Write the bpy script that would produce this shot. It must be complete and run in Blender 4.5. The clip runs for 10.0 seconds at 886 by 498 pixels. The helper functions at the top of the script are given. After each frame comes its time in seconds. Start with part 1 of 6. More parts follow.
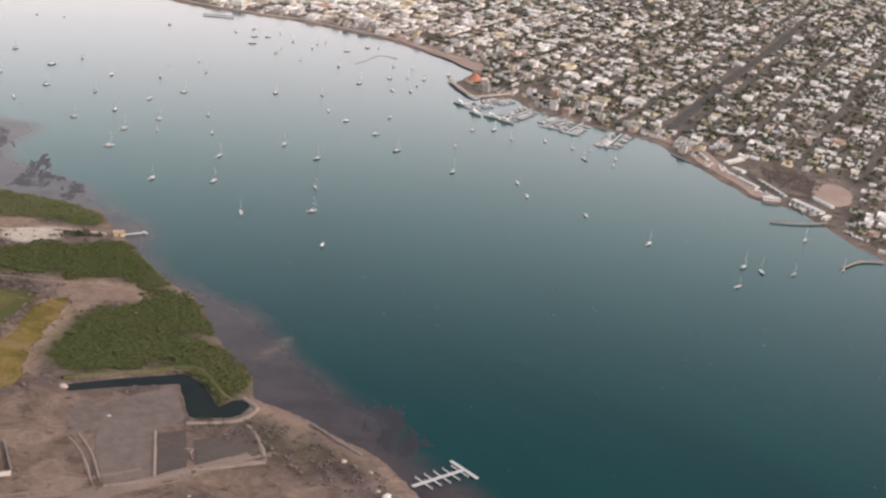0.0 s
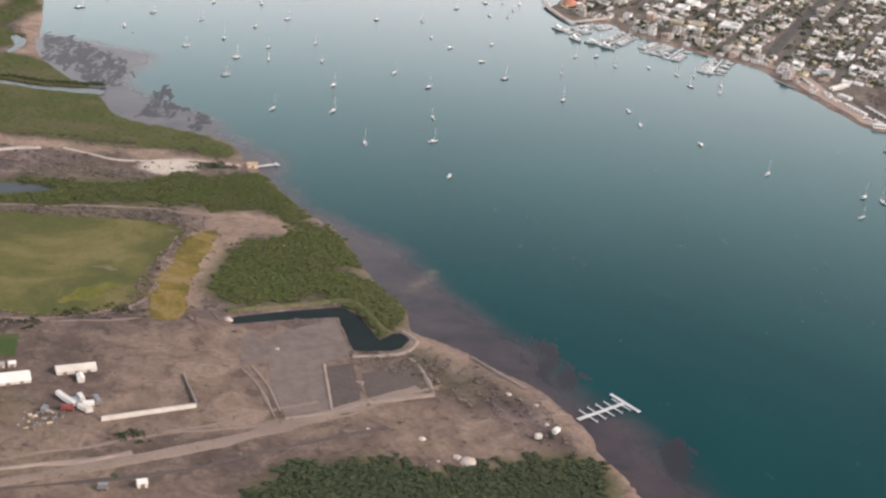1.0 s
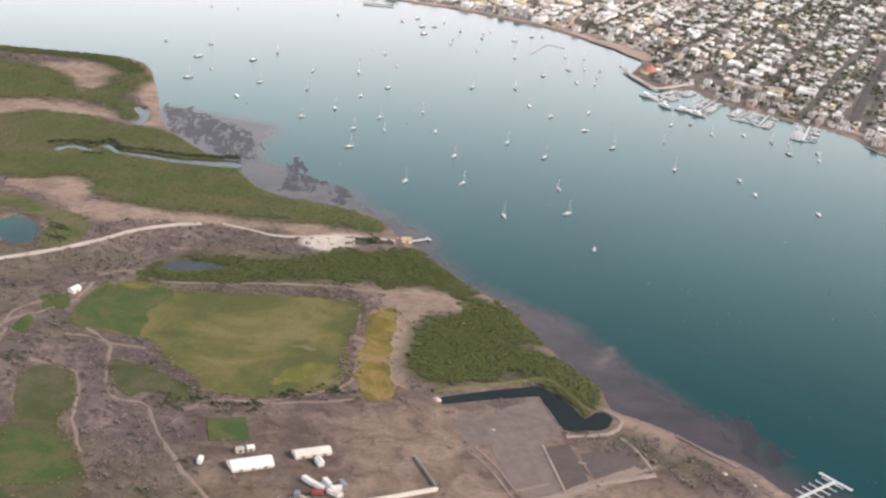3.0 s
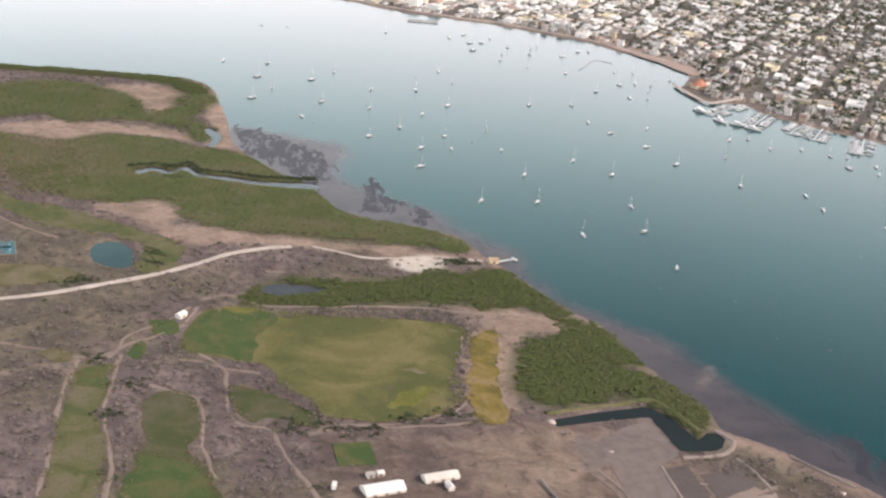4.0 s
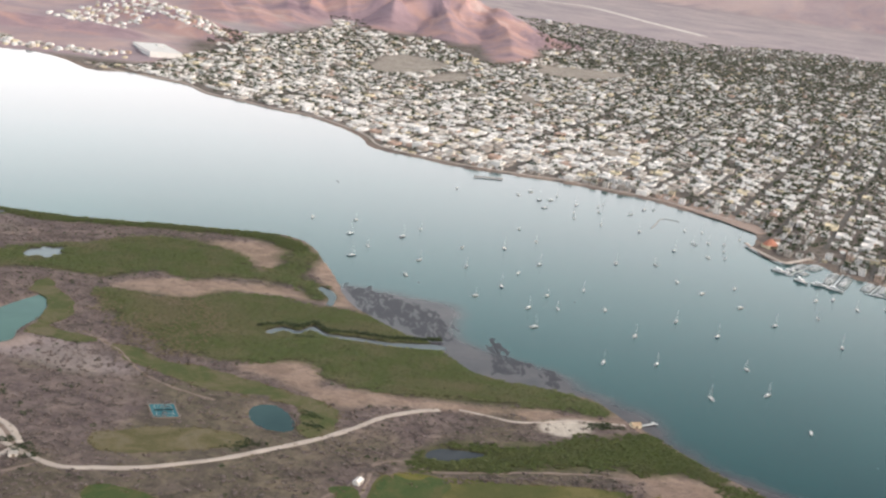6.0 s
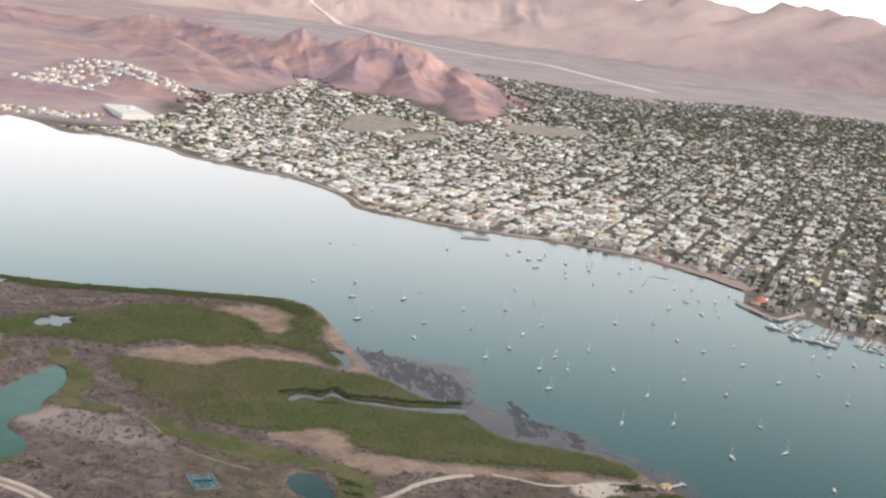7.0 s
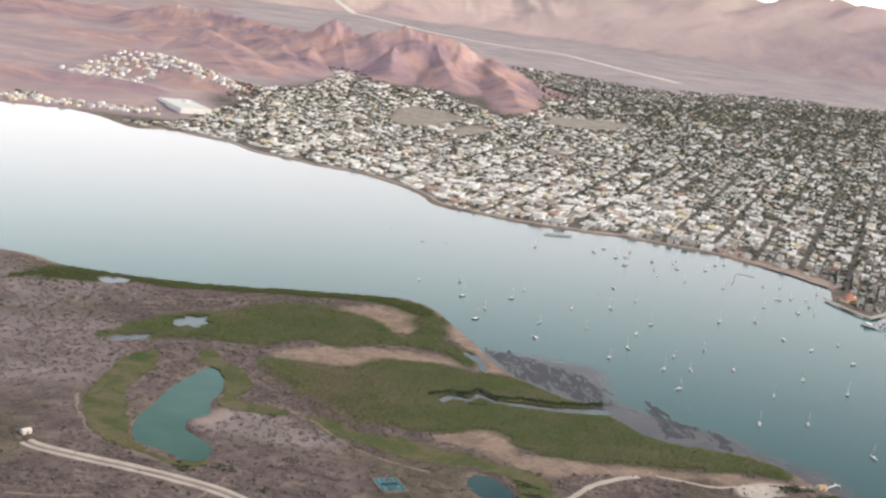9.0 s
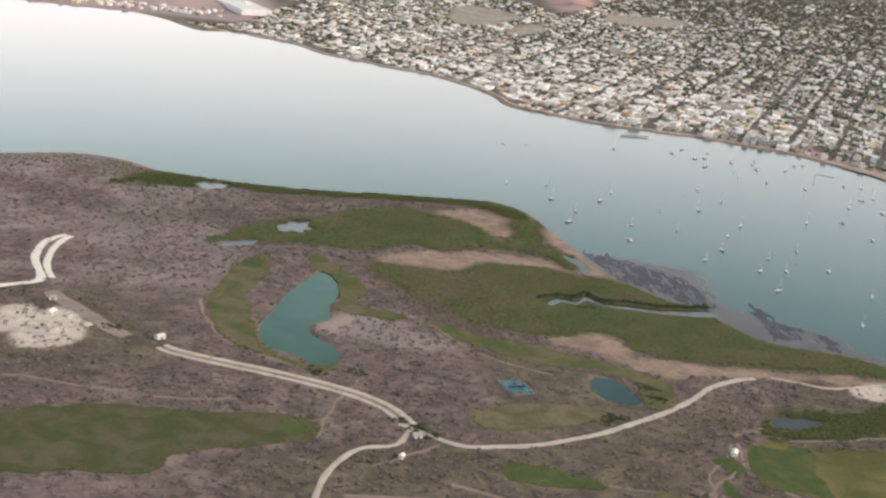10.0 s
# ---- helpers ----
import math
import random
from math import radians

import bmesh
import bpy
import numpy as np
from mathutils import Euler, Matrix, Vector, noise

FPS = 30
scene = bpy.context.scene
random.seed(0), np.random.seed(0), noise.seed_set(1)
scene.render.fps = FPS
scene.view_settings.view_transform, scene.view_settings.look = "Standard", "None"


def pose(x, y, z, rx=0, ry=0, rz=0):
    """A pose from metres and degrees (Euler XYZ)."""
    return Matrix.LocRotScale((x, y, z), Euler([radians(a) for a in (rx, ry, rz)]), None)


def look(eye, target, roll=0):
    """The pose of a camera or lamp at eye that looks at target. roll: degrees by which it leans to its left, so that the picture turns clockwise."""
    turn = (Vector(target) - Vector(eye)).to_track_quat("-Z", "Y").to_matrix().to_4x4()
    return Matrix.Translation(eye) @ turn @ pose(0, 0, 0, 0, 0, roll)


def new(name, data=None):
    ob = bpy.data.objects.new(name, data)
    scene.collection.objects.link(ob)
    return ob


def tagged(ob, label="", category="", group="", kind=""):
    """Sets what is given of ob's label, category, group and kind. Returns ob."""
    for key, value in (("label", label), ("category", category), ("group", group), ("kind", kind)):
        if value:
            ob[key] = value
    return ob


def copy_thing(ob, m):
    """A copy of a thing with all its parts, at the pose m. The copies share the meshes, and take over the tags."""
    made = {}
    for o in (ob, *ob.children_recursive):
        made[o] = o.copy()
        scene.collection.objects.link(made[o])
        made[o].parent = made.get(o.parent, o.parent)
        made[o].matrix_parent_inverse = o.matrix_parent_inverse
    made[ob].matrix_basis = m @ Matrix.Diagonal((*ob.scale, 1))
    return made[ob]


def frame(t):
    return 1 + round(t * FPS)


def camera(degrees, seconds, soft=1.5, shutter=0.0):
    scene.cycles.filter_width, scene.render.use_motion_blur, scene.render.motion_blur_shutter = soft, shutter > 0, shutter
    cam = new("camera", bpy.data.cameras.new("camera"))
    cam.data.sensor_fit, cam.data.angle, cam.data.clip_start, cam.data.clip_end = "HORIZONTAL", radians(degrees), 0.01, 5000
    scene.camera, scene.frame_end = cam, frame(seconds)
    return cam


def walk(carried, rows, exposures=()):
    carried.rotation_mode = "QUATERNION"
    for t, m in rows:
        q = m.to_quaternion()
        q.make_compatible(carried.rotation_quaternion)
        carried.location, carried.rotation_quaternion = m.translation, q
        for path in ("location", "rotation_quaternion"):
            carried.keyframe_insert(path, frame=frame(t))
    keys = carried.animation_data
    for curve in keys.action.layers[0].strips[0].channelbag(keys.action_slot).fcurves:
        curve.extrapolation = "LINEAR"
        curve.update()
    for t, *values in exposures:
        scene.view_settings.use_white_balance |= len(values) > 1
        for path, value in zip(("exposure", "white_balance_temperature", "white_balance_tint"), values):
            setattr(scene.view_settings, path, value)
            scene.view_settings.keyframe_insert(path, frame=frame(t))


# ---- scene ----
# An estuary seen from an aircraft: a sandy peninsula with marsh and a golf course, an anchorage, and a town under hills.

# ---------------------------------------------------------------- camera
cam = camera(36.8, 10.0, soft=2.4)
PATH = [
    (0.0, (177.94, 2.41, 179.65), (290.19, 941.88, -144.07), 7.67),
    (0.5, (160.21, 1.90, 181.33), (262.59, 924.39, -190.85), 7.94),
    (1.0, (142.48, 1.46, 182.93), (229.62, 919.96, -202.78), 7.23),
    (1.5, (124.76, 1.09, 184.44), (203.37, 918.59, -205.44), 7.44),
    (2.0, (107.04, 0.78, 185.87), (189.77, 924.80, -187.41), 7.79),
    (2.5, (89.29, 0.52, 187.21), (175.34, 928.00, -176.65), 7.93),
    (2.7, (82.19, 0.44, 187.72), (175.49, 932.19, -163.18), 7.77),
    (3.8, (43.01, 0.11, 190.30), (145.92, 928.84, -165.89), 6.96),
    (4.0, (35.87, 0.08, 190.72), (135.50, 932.98, -155.35), 6.75),
    (4.5, (17.97, 0.02, 191.72), (113.23, 932.82, -155.85), 6.62),
    (5.0, (-0.00, 0.00, 192.64), (85.90, 934.85, -151.87), 6.34),
    (5.5, (-18.04, 0.02, 193.47), (81.45, 951.26, -98.49), 6.88),
    (6.0, (-36.16, 0.07, 194.21), (75.10, 963.51, -49.50), 7.46),
    (6.2, (-43.43, 0.09, 194.49), (73.74, 966.40, -34.71), 7.39),
    (7.5, (-91.09, 0.37, 195.94), (68.69, 967.90, 0.09), 7.25),
    (8.0, (-109.63, 0.51, 196.34), (45.76, 966.89, -8.52), 7.22),
    (8.5, (-128.29, 0.66, 196.66), (25.79, 964.24, -21.92), 7.60),
    (9.0, (-147.09, 0.83, 196.89), (11.47, 965.97, -11.34), 7.40),
    (9.5, (-166.03, 1.00, 197.04), (-3.84, 964.45, -16.14), 7.40),
    (10.0, (-185.13, 1.17, 197.10), (-41.34, 948.94, -87.59), 6.89),
]
EXPOSURES = ((0.0, -0.20, 6900, 21), (1.0, 0.08, 6700, 18), (2.5, 0.26, 6600, 17), (4.5, 0.25, 6620, 16), (5.0, 0.26, 6700, 15), (5.5, 0.26, 6650, 14), (6.0, -0.04, 6550, 12), (7.5, -0.06, 6550, 12),
             (9.5, -0.06, 6550, 12), (10.0, -0.14, 6700, 11))
walk(cam, [(t, look(eye, target, roll)) for t, eye, target, roll in PATH], EXPOSURES)

# ---------------------------------------------------------------- light
SUN_UP, SUN_TURN = 34.0, 106.0            # elevation; turn clockwise from +y
world = bpy.data.worlds.new("sky")
scene.world = world
world.use_nodes = True
sky = world.node_tree.nodes.new("ShaderNodeTexSky")
sky.sky_type, sky.sun_disc = "NISHITA", False
sky.sun_elevation, sky.sun_rotation = radians(SUN_UP), radians(SUN_TURN)
sky.air_density, sky.dust_density, sky.ozone_density = 1.0, 9.0, 1.5
wt = world.node_tree
wt.links.new(sky.outputs[0], wt.nodes["Background"].inputs[0])
wt.nodes["Background"].inputs[1].default_value = 0.095
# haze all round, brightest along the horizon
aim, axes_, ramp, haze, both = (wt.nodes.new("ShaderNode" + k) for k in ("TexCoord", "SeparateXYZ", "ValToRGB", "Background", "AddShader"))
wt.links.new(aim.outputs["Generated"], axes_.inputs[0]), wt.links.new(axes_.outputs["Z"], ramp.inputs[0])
for k, (p, v) in enumerate(((0.0, 1.02), (0.13, 1.10), (0.20, 1.00), (0.29, 0.52), (0.42, 0.05), (1.0, 0.004))):
    el = ramp.color_ramp.elements[k] if k < 2 else ramp.color_ramp.elements.new(p)
    warm = max(0.0, 1 - 3.4 * p)
    el.position, el.color = p, ((0.70 + 0.38 * min(1, 2 * warm)) * v, (1.0 - 0.042 * warm) * v, (1.005 - 0.055 * warm) * v, 1)
wt.links.new(ramp.outputs[0], haze.inputs[0])
# the haze band is strengthened to the west, added to brighten the water there
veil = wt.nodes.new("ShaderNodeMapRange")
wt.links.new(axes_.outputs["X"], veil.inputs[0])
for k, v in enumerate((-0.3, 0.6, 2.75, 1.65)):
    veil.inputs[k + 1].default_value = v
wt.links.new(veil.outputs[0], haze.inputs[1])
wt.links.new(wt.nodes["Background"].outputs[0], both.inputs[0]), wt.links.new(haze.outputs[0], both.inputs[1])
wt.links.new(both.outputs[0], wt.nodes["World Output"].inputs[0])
sun = new("sun", bpy.data.lights.new("sun", "SUN"))
sun.data.energy, sun.data.angle, sun.data.color = 1.5, radians(2.0), (1.0, 0.945, 0.89)
a, e = radians(SUN_TURN), radians(SUN_UP)
sun.matrix_world = look((500 * math.sin(a), 500 * math.cos(a), 500 * math.tan(e)), (0, 0, 0))


# ---------------------------------------------------------------- materials
class Nodes:
    """A short way to write node materials."""

    def __init__(self, name):
        self.m = bpy.data.materials.new(name)
        self.m.use_nodes = True
        self.t = self.m.node_tree
        self.b = self.t.nodes["Principled BSDF"]

    def link(self, value, socket):
        if isinstance(value, bpy.types.NodeSocket):
            self.t.links.new(value, socket)
        elif isinstance(value, tuple):
            socket.default_value = (*value, 1) if len(socket.default_value) == 4 and len(value) == 3 else value
        else:
            socket.default_value = value

    def place(self):
        return self.t.nodes.new("ShaderNodeNewGeometry").outputs["Position"]

    def noise(self, scale, detail=4.0, rough=0.6, warp=0.0, stretch=None):
        n = self.t.nodes.new("ShaderNodeTexNoise")
        where = self.place()
        if stretch:
            m = self.t.nodes.new("ShaderNodeVectorMath")
            m.operation = "MULTIPLY"
            self.link(where, m.inputs[0]), self.link(stretch, m.inputs[1])
            where = m.outputs[0]
        self.link(where, n.inputs["Vector"])
        n.inputs["Scale"].default_value, n.inputs["Detail"].default_value = scale, detail
        n.inputs["Roughness"].default_value, n.inputs["Distortion"].default_value = rough, warp
        return n.outputs["Fac"]

    def steps(self, fac, *stops, hard=False):
        r = self.t.nodes.new("ShaderNodeValToRGB")
        r.color_ramp.interpolation = "CONSTANT" if hard else "LINEAR"
        while len(r.color_ramp.elements) < len(stops):
            r.color_ramp.elements.new(1.0)
        for el, (p, c) in zip(r.color_ramp.elements, stops):
            el.position, el.color = p, ((*c, 1) if isinstance(c, tuple) else (c, c, c, 1))
        self.link(fac, r.inputs[0])
        return r.outputs[0]

    def mix(self, fac, one, two, how="MIX"):
        n = self.t.nodes.new("ShaderNodeMix")
        n.data_type, n.blend_type = "RGBA", how
        self.link(fac, n.inputs[0]), self.link(one, n.inputs[6]), self.link(two, n.inputs[7])
        return n.outputs[2]

    def maths(self, how, one, two=0.0):
        n = self.t.nodes.new("ShaderNodeMath")
        n.operation = how
        self.link(one, n.inputs[0]), self.link(two, n.inputs[1])
        return n.outputs[0]

    def field(self, name):
        n = self.t.nodes.new("ShaderNodeAttribute")
        n.attribute_name = name
        return n.outputs["Fac"]

    def island(self):
        return self.t.nodes.new("ShaderNodeNewGeometry").outputs["Random Per Island"]

    def each(self):
        return self.t.nodes.new("ShaderNodeObjectInfo").outputs["Random"]

    def done(self, color, rough=0.8, metal=0.0, bump=None, depth=0.1, strength=0.5, ior=1.45, gloss=0.5):
        self.link(color, self.b.inputs["Base Color"]), self.link(rough, self.b.inputs["Roughness"])
        self.b.inputs["Metallic"].default_value, self.b.inputs["IOR"].default_value = metal, ior
        self.b.inputs["Specular IOR Level"].default_value = gloss
        if bump is not None:
            n = self.t.nodes.new("ShaderNodeBump")
            n.inputs["Strength"].default_value, n.inputs["Distance"].default_value = strength, depth
            self.link(bump, n.inputs["Height"])
            self.t.links.new(n.outputs[0], self.b.inputs["Normal"])
        return self.m


def surface(name, dark, light, scale=1.0, rough=0.8, metal=0.0, depth=0.02, spread=(0.35, 0.65), coarse=0.25):
    """A plain worn surface: two tones mixed by coarse stains and fine grain."""
    n = Nodes(name)
    grain, stain = n.noise(scale * 6, 5), n.noise(scale * coarse, 3, 0.55, 0.6)
    both = n.maths("ADD", n.maths("MULTIPLY", grain, 0.5), n.maths("MULTIPLY", stain, 0.5))
    return n.done(n.steps(both, (spread[0], dark), (spread[1], light)), rough, metal, grain, depth)


def grassy(name, green, dry, bare, scale=0.08):
    """Mown or rough grass with dry and bare patches."""
    n = Nodes(name)
    patch, spot, fine = n.noise(scale, 5, 0.6, 0.8), n.noise(scale * 4.5, 6, 0.7, 0.5), n.noise(1.4, 6, 0.7)
    tone = n.steps(patch, (0.40, green), (0.50, dry), (0.62, bare))
    tone = n.mix(n.steps(spot, (0.54, 0.0), (0.72, 0.65)), tone, bare)
    tone = n.mix(n.steps(spot, (0.30, 0.5), (0.44, 0.0)), tone, (0.06, 0.078, 0.024))
    tone = n.mix(n.steps(fine, (0.3, 0.0), (0.75, 0.55)), tone, (0.045, 0.06, 0.015))
    return n.done(tone, 0.9, 0.0, fine, 0.12, 0.7, gloss=0.2)


def leafy(name, dark, light, brown):
    """Leaves that differ one from the next, with drifts of tone across a thicket."""
    n = Nodes(name)
    drift = n.noise(0.06, 4, 0.6)
    tone = n.mix(n.island(), dark, light)
    tone = n.mix(n.steps(drift, (0.45, 0.0), (0.75, 0.7)), tone, brown)
    tone = n.mix(n.steps(n.noise(0.016, 3, 0.6, 0.4), (0.50, 0.0), (0.66, 0.6)), tone, brown)
    return n.done(tone, 0.75, gloss=0.25)


# the ground: dry soil, sand, turf, marsh mud, white spoil and town dust, each where its field says
n = Nodes("ground_soil")
big, mid, fine = n.noise(0.012, 5, 0.6, 0.5), n.noise(0.09, 6, 0.65, 0.8), n.noise(0.9, 6, 0.7)
soil = n.steps(mid, (0.37, (0.158, 0.122, 0.120)), (0.50, (0.235, 0.184, 0.174)), (0.64, (0.34, 0.266, 0.238)))
earth = n.steps(mid, (0.34, (0.080, 0.058, 0.048)), (0.50, (0.142, 0.104, 0.088)), (0.66, (0.220, 0.168, 0.140)))
earth = n.mix(n.steps(n.noise(0.05, 6, 0.7, 1.4), (0.40, 0.7), (0.50, 0.0)), earth, (0.090, 0.070, 0.062))
earth = n.mix(n.steps(n.noise(0.07, 6, 0.7, 1.2), (0.56, 0.0), (0.66, 0.7)), earth, (0.235, 0.195, 0.172))
soil = n.mix(n.steps(big, (0.40, 0.0), (0.65, 0.6)), soil, (0.188, 0.150, 0.146))
sand = n.steps(mid, (0.3, (0.310, 0.222, 0.168)), (0.7, (0.50, 0.372, 0.290)))
turf = n.steps(mid, (0.3, (0.065, 0.085, 0.022)), (0.7, (0.15, 0.14, 0.045)))
mud = n.steps(mid, (0.3, (0.065, 0.080, 0.026)), (0.7, (0.105, 0.110, 0.042)))
white = n.steps(mid, (0.3, (0.50, 0.44, 0.38)), (0.65, (0.72, 0.66, 0.58)))
dust = n.steps(n.noise(0.06, 6, 0.7), (0.32, (0.135, 0.120, 0.104)), (0.68, (0.34, 0.295, 0.255)))
# hill, plain and range tones are paled: distance haze put into the colour
hill = n.steps(n.noise(0.009, 7, 0.68, 0.9), (0.34, (0.28, 0.19, 0.235)), (0.46, (0.43, 0.305, 0.34)), (0.56, (0.58, 0.36, 0.325)), (0.68, (0.64, 0.49, 0.47)))
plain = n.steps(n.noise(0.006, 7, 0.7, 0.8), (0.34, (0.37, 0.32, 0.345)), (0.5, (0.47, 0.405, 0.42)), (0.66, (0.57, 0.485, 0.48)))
hazy_range = n.steps(n.noise(0.004, 7, 0.68, 0.9), (0.34, (0.54, 0.41, 0.42)), (0.5, (0.65, 0.51, 0.49)), (0.66, (0.72, 0.59, 0.54)))
tone = soil
for name, one in (("dust", dust), ("earth", earth), ("turf", turf), ("sand", sand), ("mud", mud), ("white", white)):
    tone = n.mix(n.field(name), tone, one)
blotch, speck = n.noise(0.13, 6, 0.72, 0.8), n.noise(0.42, 5, 0.7, 0.5)
bare = n.maths("SUBTRACT", 1.0, n.maths("MAXIMUM", n.maths("MULTIPLY", n.field("sand"), 0.8), n.field("white")))
stand = n.noise(0.045, 5, 0.68, 0.9)
tone = n.mix(n.maths("MULTIPLY", bare, n.steps(stand, (0.42, 0.6), (0.52, 0.0))), tone, n.mix(0.6, tone, (0.085, 0.066, 0.074)))
tone = n.mix(n.steps(stand, (0.54, 0.0), (0.68, 0.5)), tone, n.mix(0.5, tone, (0.36, 0.275, 0.235)))
shrub = n.noise(0.20, 4, 0.55, 0.7)
tone = n.mix(n.maths("MULTIPLY", bare, n.steps(shrub, (0.34, 0.75), (0.44, 0.0))), tone, (0.070, 0.064, 0.050))
tone = n.mix(n.maths("MULTIPLY", bare, n.steps(blotch, (0.40, 0.75), (0.53, 0.0))), tone, n.mix(0.5, tone, (0.090, 0.070, 0.070)))
tone = n.mix(n.maths("MULTIPLY", bare, n.steps(speck, (0.38, 0.4), (0.50, 0.0))), tone, n.mix(0.55, tone, (0.085, 0.070, 0.068)))
tone = n.mix(n.steps(speck, (0.56, 0.0), (0.70, 0.45)), tone, n.mix(0.5, tone, (0.36, 0.28, 0.24)))
# the haze-paled tones go on last, over the mottling
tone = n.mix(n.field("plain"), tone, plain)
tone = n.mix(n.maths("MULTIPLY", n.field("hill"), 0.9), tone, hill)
tone = n.mix(n.field("range"), tone, hazy_range)
tone = n.mix(n.steps(fine, (0.35, 0.25), (0.6, 0.0)), tone, (0.05, 0.042, 0.035))
GROUND = n.done(tone, 0.92, 0.0, n.maths("ADD", mid, n.maths("MULTIPLY", fine, 0.25)), 0.5, 0.5, gloss=0.15)

# the sea: teal over depth, brown over the weed of the shallows
n = Nodes("sea_water")
swirl, ripple = n.noise(0.004, 4, 0.6, 1.0), n.noise(0.55, 5, 0.65, 0.3)
deep = n.steps(swirl, (0.3, (0.001, 0.042, 0.047)), (0.7, (0.002, 0.066, 0.068)))
weed = n.steps(n.noise(0.05, 6, 0.7, 0.3), (0.38, (0.040, 0.033, 0.042)), (0.62, (0.080, 0.063, 0.070)))
feather = n.maths("ADD", n.field("weed"), n.maths("MULTIPLY", n.maths("SUBTRACT", n.noise(0.24, 5, 0.65, 1.0, (1.0, 0.35, 1.0)), 0.5), 2.8))
bar = n.mix(n.steps(feather, (0.48, 0.0), (0.66, 0.95)), n.mix(n.field("shoal"), deep, weed), (0.026, 0.024, 0.034))
choked = n.maths("MAXIMUM", n.maths("MULTIPLY", n.steps(feather, (0.48, 0.0), (0.66, 1.0)), 0.8), n.maths("MULTIPLY", n.field("shoal"), 0.4))
SEA = n.done(n.mix(n.field("bar"), bar, (0.30, 0.22, 0.17)), n.maths("ADD", 0.15, n.maths("MULTIPLY", choked, 0.35)), 0.0, ripple, 0.05, 0.28, 1.33, 0.45)
n.link(n.maths("SUBTRACT", 0.45, n.maths("MULTIPLY", choked, 0.24)), n.b.inputs["Specular IOR Level"])


def still(name, one, two, rough=0.08):
    n = Nodes(name)
    return n.done(n.steps(n.noise(0.05, 3, 0.5, 0.5), (0.3, one), (0.7, two)), rough, 0.0, n.noise(1.5, 3), 0.02, 0.3, 1.33, 0.25)


LAKE = still("lake_water", (0.048, 0.108, 0.090), (0.066, 0.140, 0.115))
POND = still("pond_water", (0.026, 0.060, 0.064), (0.040, 0.084, 0.086))
FRINGE = leafy("dry_grass_blades", (0.13, 0.118, 0.055), (0.235, 0.195, 0.125), (0.26, 0.205, 0.15))
DARK_POND = still("dark_pond_water", (0.045, 0.048, 0.055), (0.07, 0.072, 0.08))
TIDAL = still("tidal_water", (0.105, 0.11, 0.125), (0.165, 0.168, 0.178))
BASIN = still("basin_water", (0.016, 0.022, 0.022), (0.024, 0.033, 0.032))
POOL = still("pool_water", (0.035, 0.14, 0.17), (0.06, 0.20, 0.23))
FAIRWAY = grassy("mown_fairway", (0.092, 0.112, 0.044), (0.142, 0.136, 0.066), (0.190, 0.160, 0.104))
GREEN = grassy("watered_turf", (0.060, 0.104, 0.036), (0.086, 0.118, 0.044), (0.125, 0.126, 0.056))
YELLOW = grassy("yellow_rough_grass", (0.160, 0.132, 0.036), (0.260, 0.182, 0.048), (0.330, 0.235, 0.115))
ROUGH = grassy("dull_rough_grass", (0.070, 0.084, 0.036), (0.096, 0.098, 0.050), (0.135, 0.116, 0.078))
LIME = grassy("lime_grass", (0.150, 0.155, 0.036), (0.205, 0.190, 0.044), (0.235, 0.195, 0.080))
DRY = grassy("parched_fairway", (0.135, 0.122, 0.062), (0.185, 0.155, 0.088), (0.225, 0.185, 0.130))
FIELD = grassy("playing_field_grass", (0.108, 0.116, 0.044), (0.158, 0.148, 0.056), (0.225, 0.190, 0.088), 0.035)
ROAD = surface("pale_gravel", (0.40, 0.34, 0.30), (0.62, 0.55, 0.49), 0.5, 0.95)
RIVER = surface("white_river_sand", (0.70, 0.66, 0.61), (0.82, 0.79, 0.74), 0.02, 0.95)
TRACK = surface("dirt_track", (0.21, 0.160, 0.135), (0.31, 0.242, 0.205), 0.3, 0.95)
BERM = surface("pushed_up_sand", (0.23, 0.182, 0.158), (0.36, 0.295, 0.260), 0.4, 0.95)
PAD = surface("graded_grey_silt", (0.150, 0.120, 0.110), (0.205, 0.166, 0.152), 0.06, 0.9, 0.0, 0.02, (0.42, 0.58))
MANGROVE = leafy("marsh_leaves", (0.094, 0.122, 0.042), (0.122, 0.146, 0.054), (0.186, 0.156, 0.094))
THICKET = leafy("mangrove_leaves", (0.070, 0.092, 0.029), (0.106, 0.128, 0.042), (0.108, 0.108, 0.048))
SCRUB = leafy("dry_scrub_twigs", (0.150, 0.120, 0.116), (0.275, 0.226, 0.212), (0.185, 0.156, 0.136))
CROWN = leafy("tree_leaves", (0.032, 0.052, 0.024), (0.082, 0.106, 0.050), (0.060, 0.072, 0.042))
BARK = surface("bark", (0.08, 0.06, 0.045), (0.16, 0.12, 0.09), 4)
WHITE = surface("white_sheet_roof", (0.68, 0.67, 0.64), (0.84, 0.82, 0.79), 0.8, 0.5)
PLASTER = surface("pale_plaster", (0.55, 0.51, 0.46), (0.74, 0.70, 0.64), 0.8)
GREYROOF = surface("grey_roof_screed", (0.28, 0.265, 0.25), (0.45, 0.43, 0.40), 0.6)
TIMBER = surface("weathered_timber", (0.16, 0.12, 0.09), (0.30, 0.24, 0.19), 2.0)
DECKING = surface("white_dock_decking", (0.50, 0.53, 0.54), (0.68, 0.71, 0.72), 1.5)
ASPHALT = surface("worn_asphalt", (0.060, 0.058, 0.056), (0.110, 0.104, 0.098), 0.4, 0.9)
LANES = surface("dusty_asphalt", (0.085, 0.078, 0.072), (0.17, 0.155, 0.140), 0.15, 0.9)
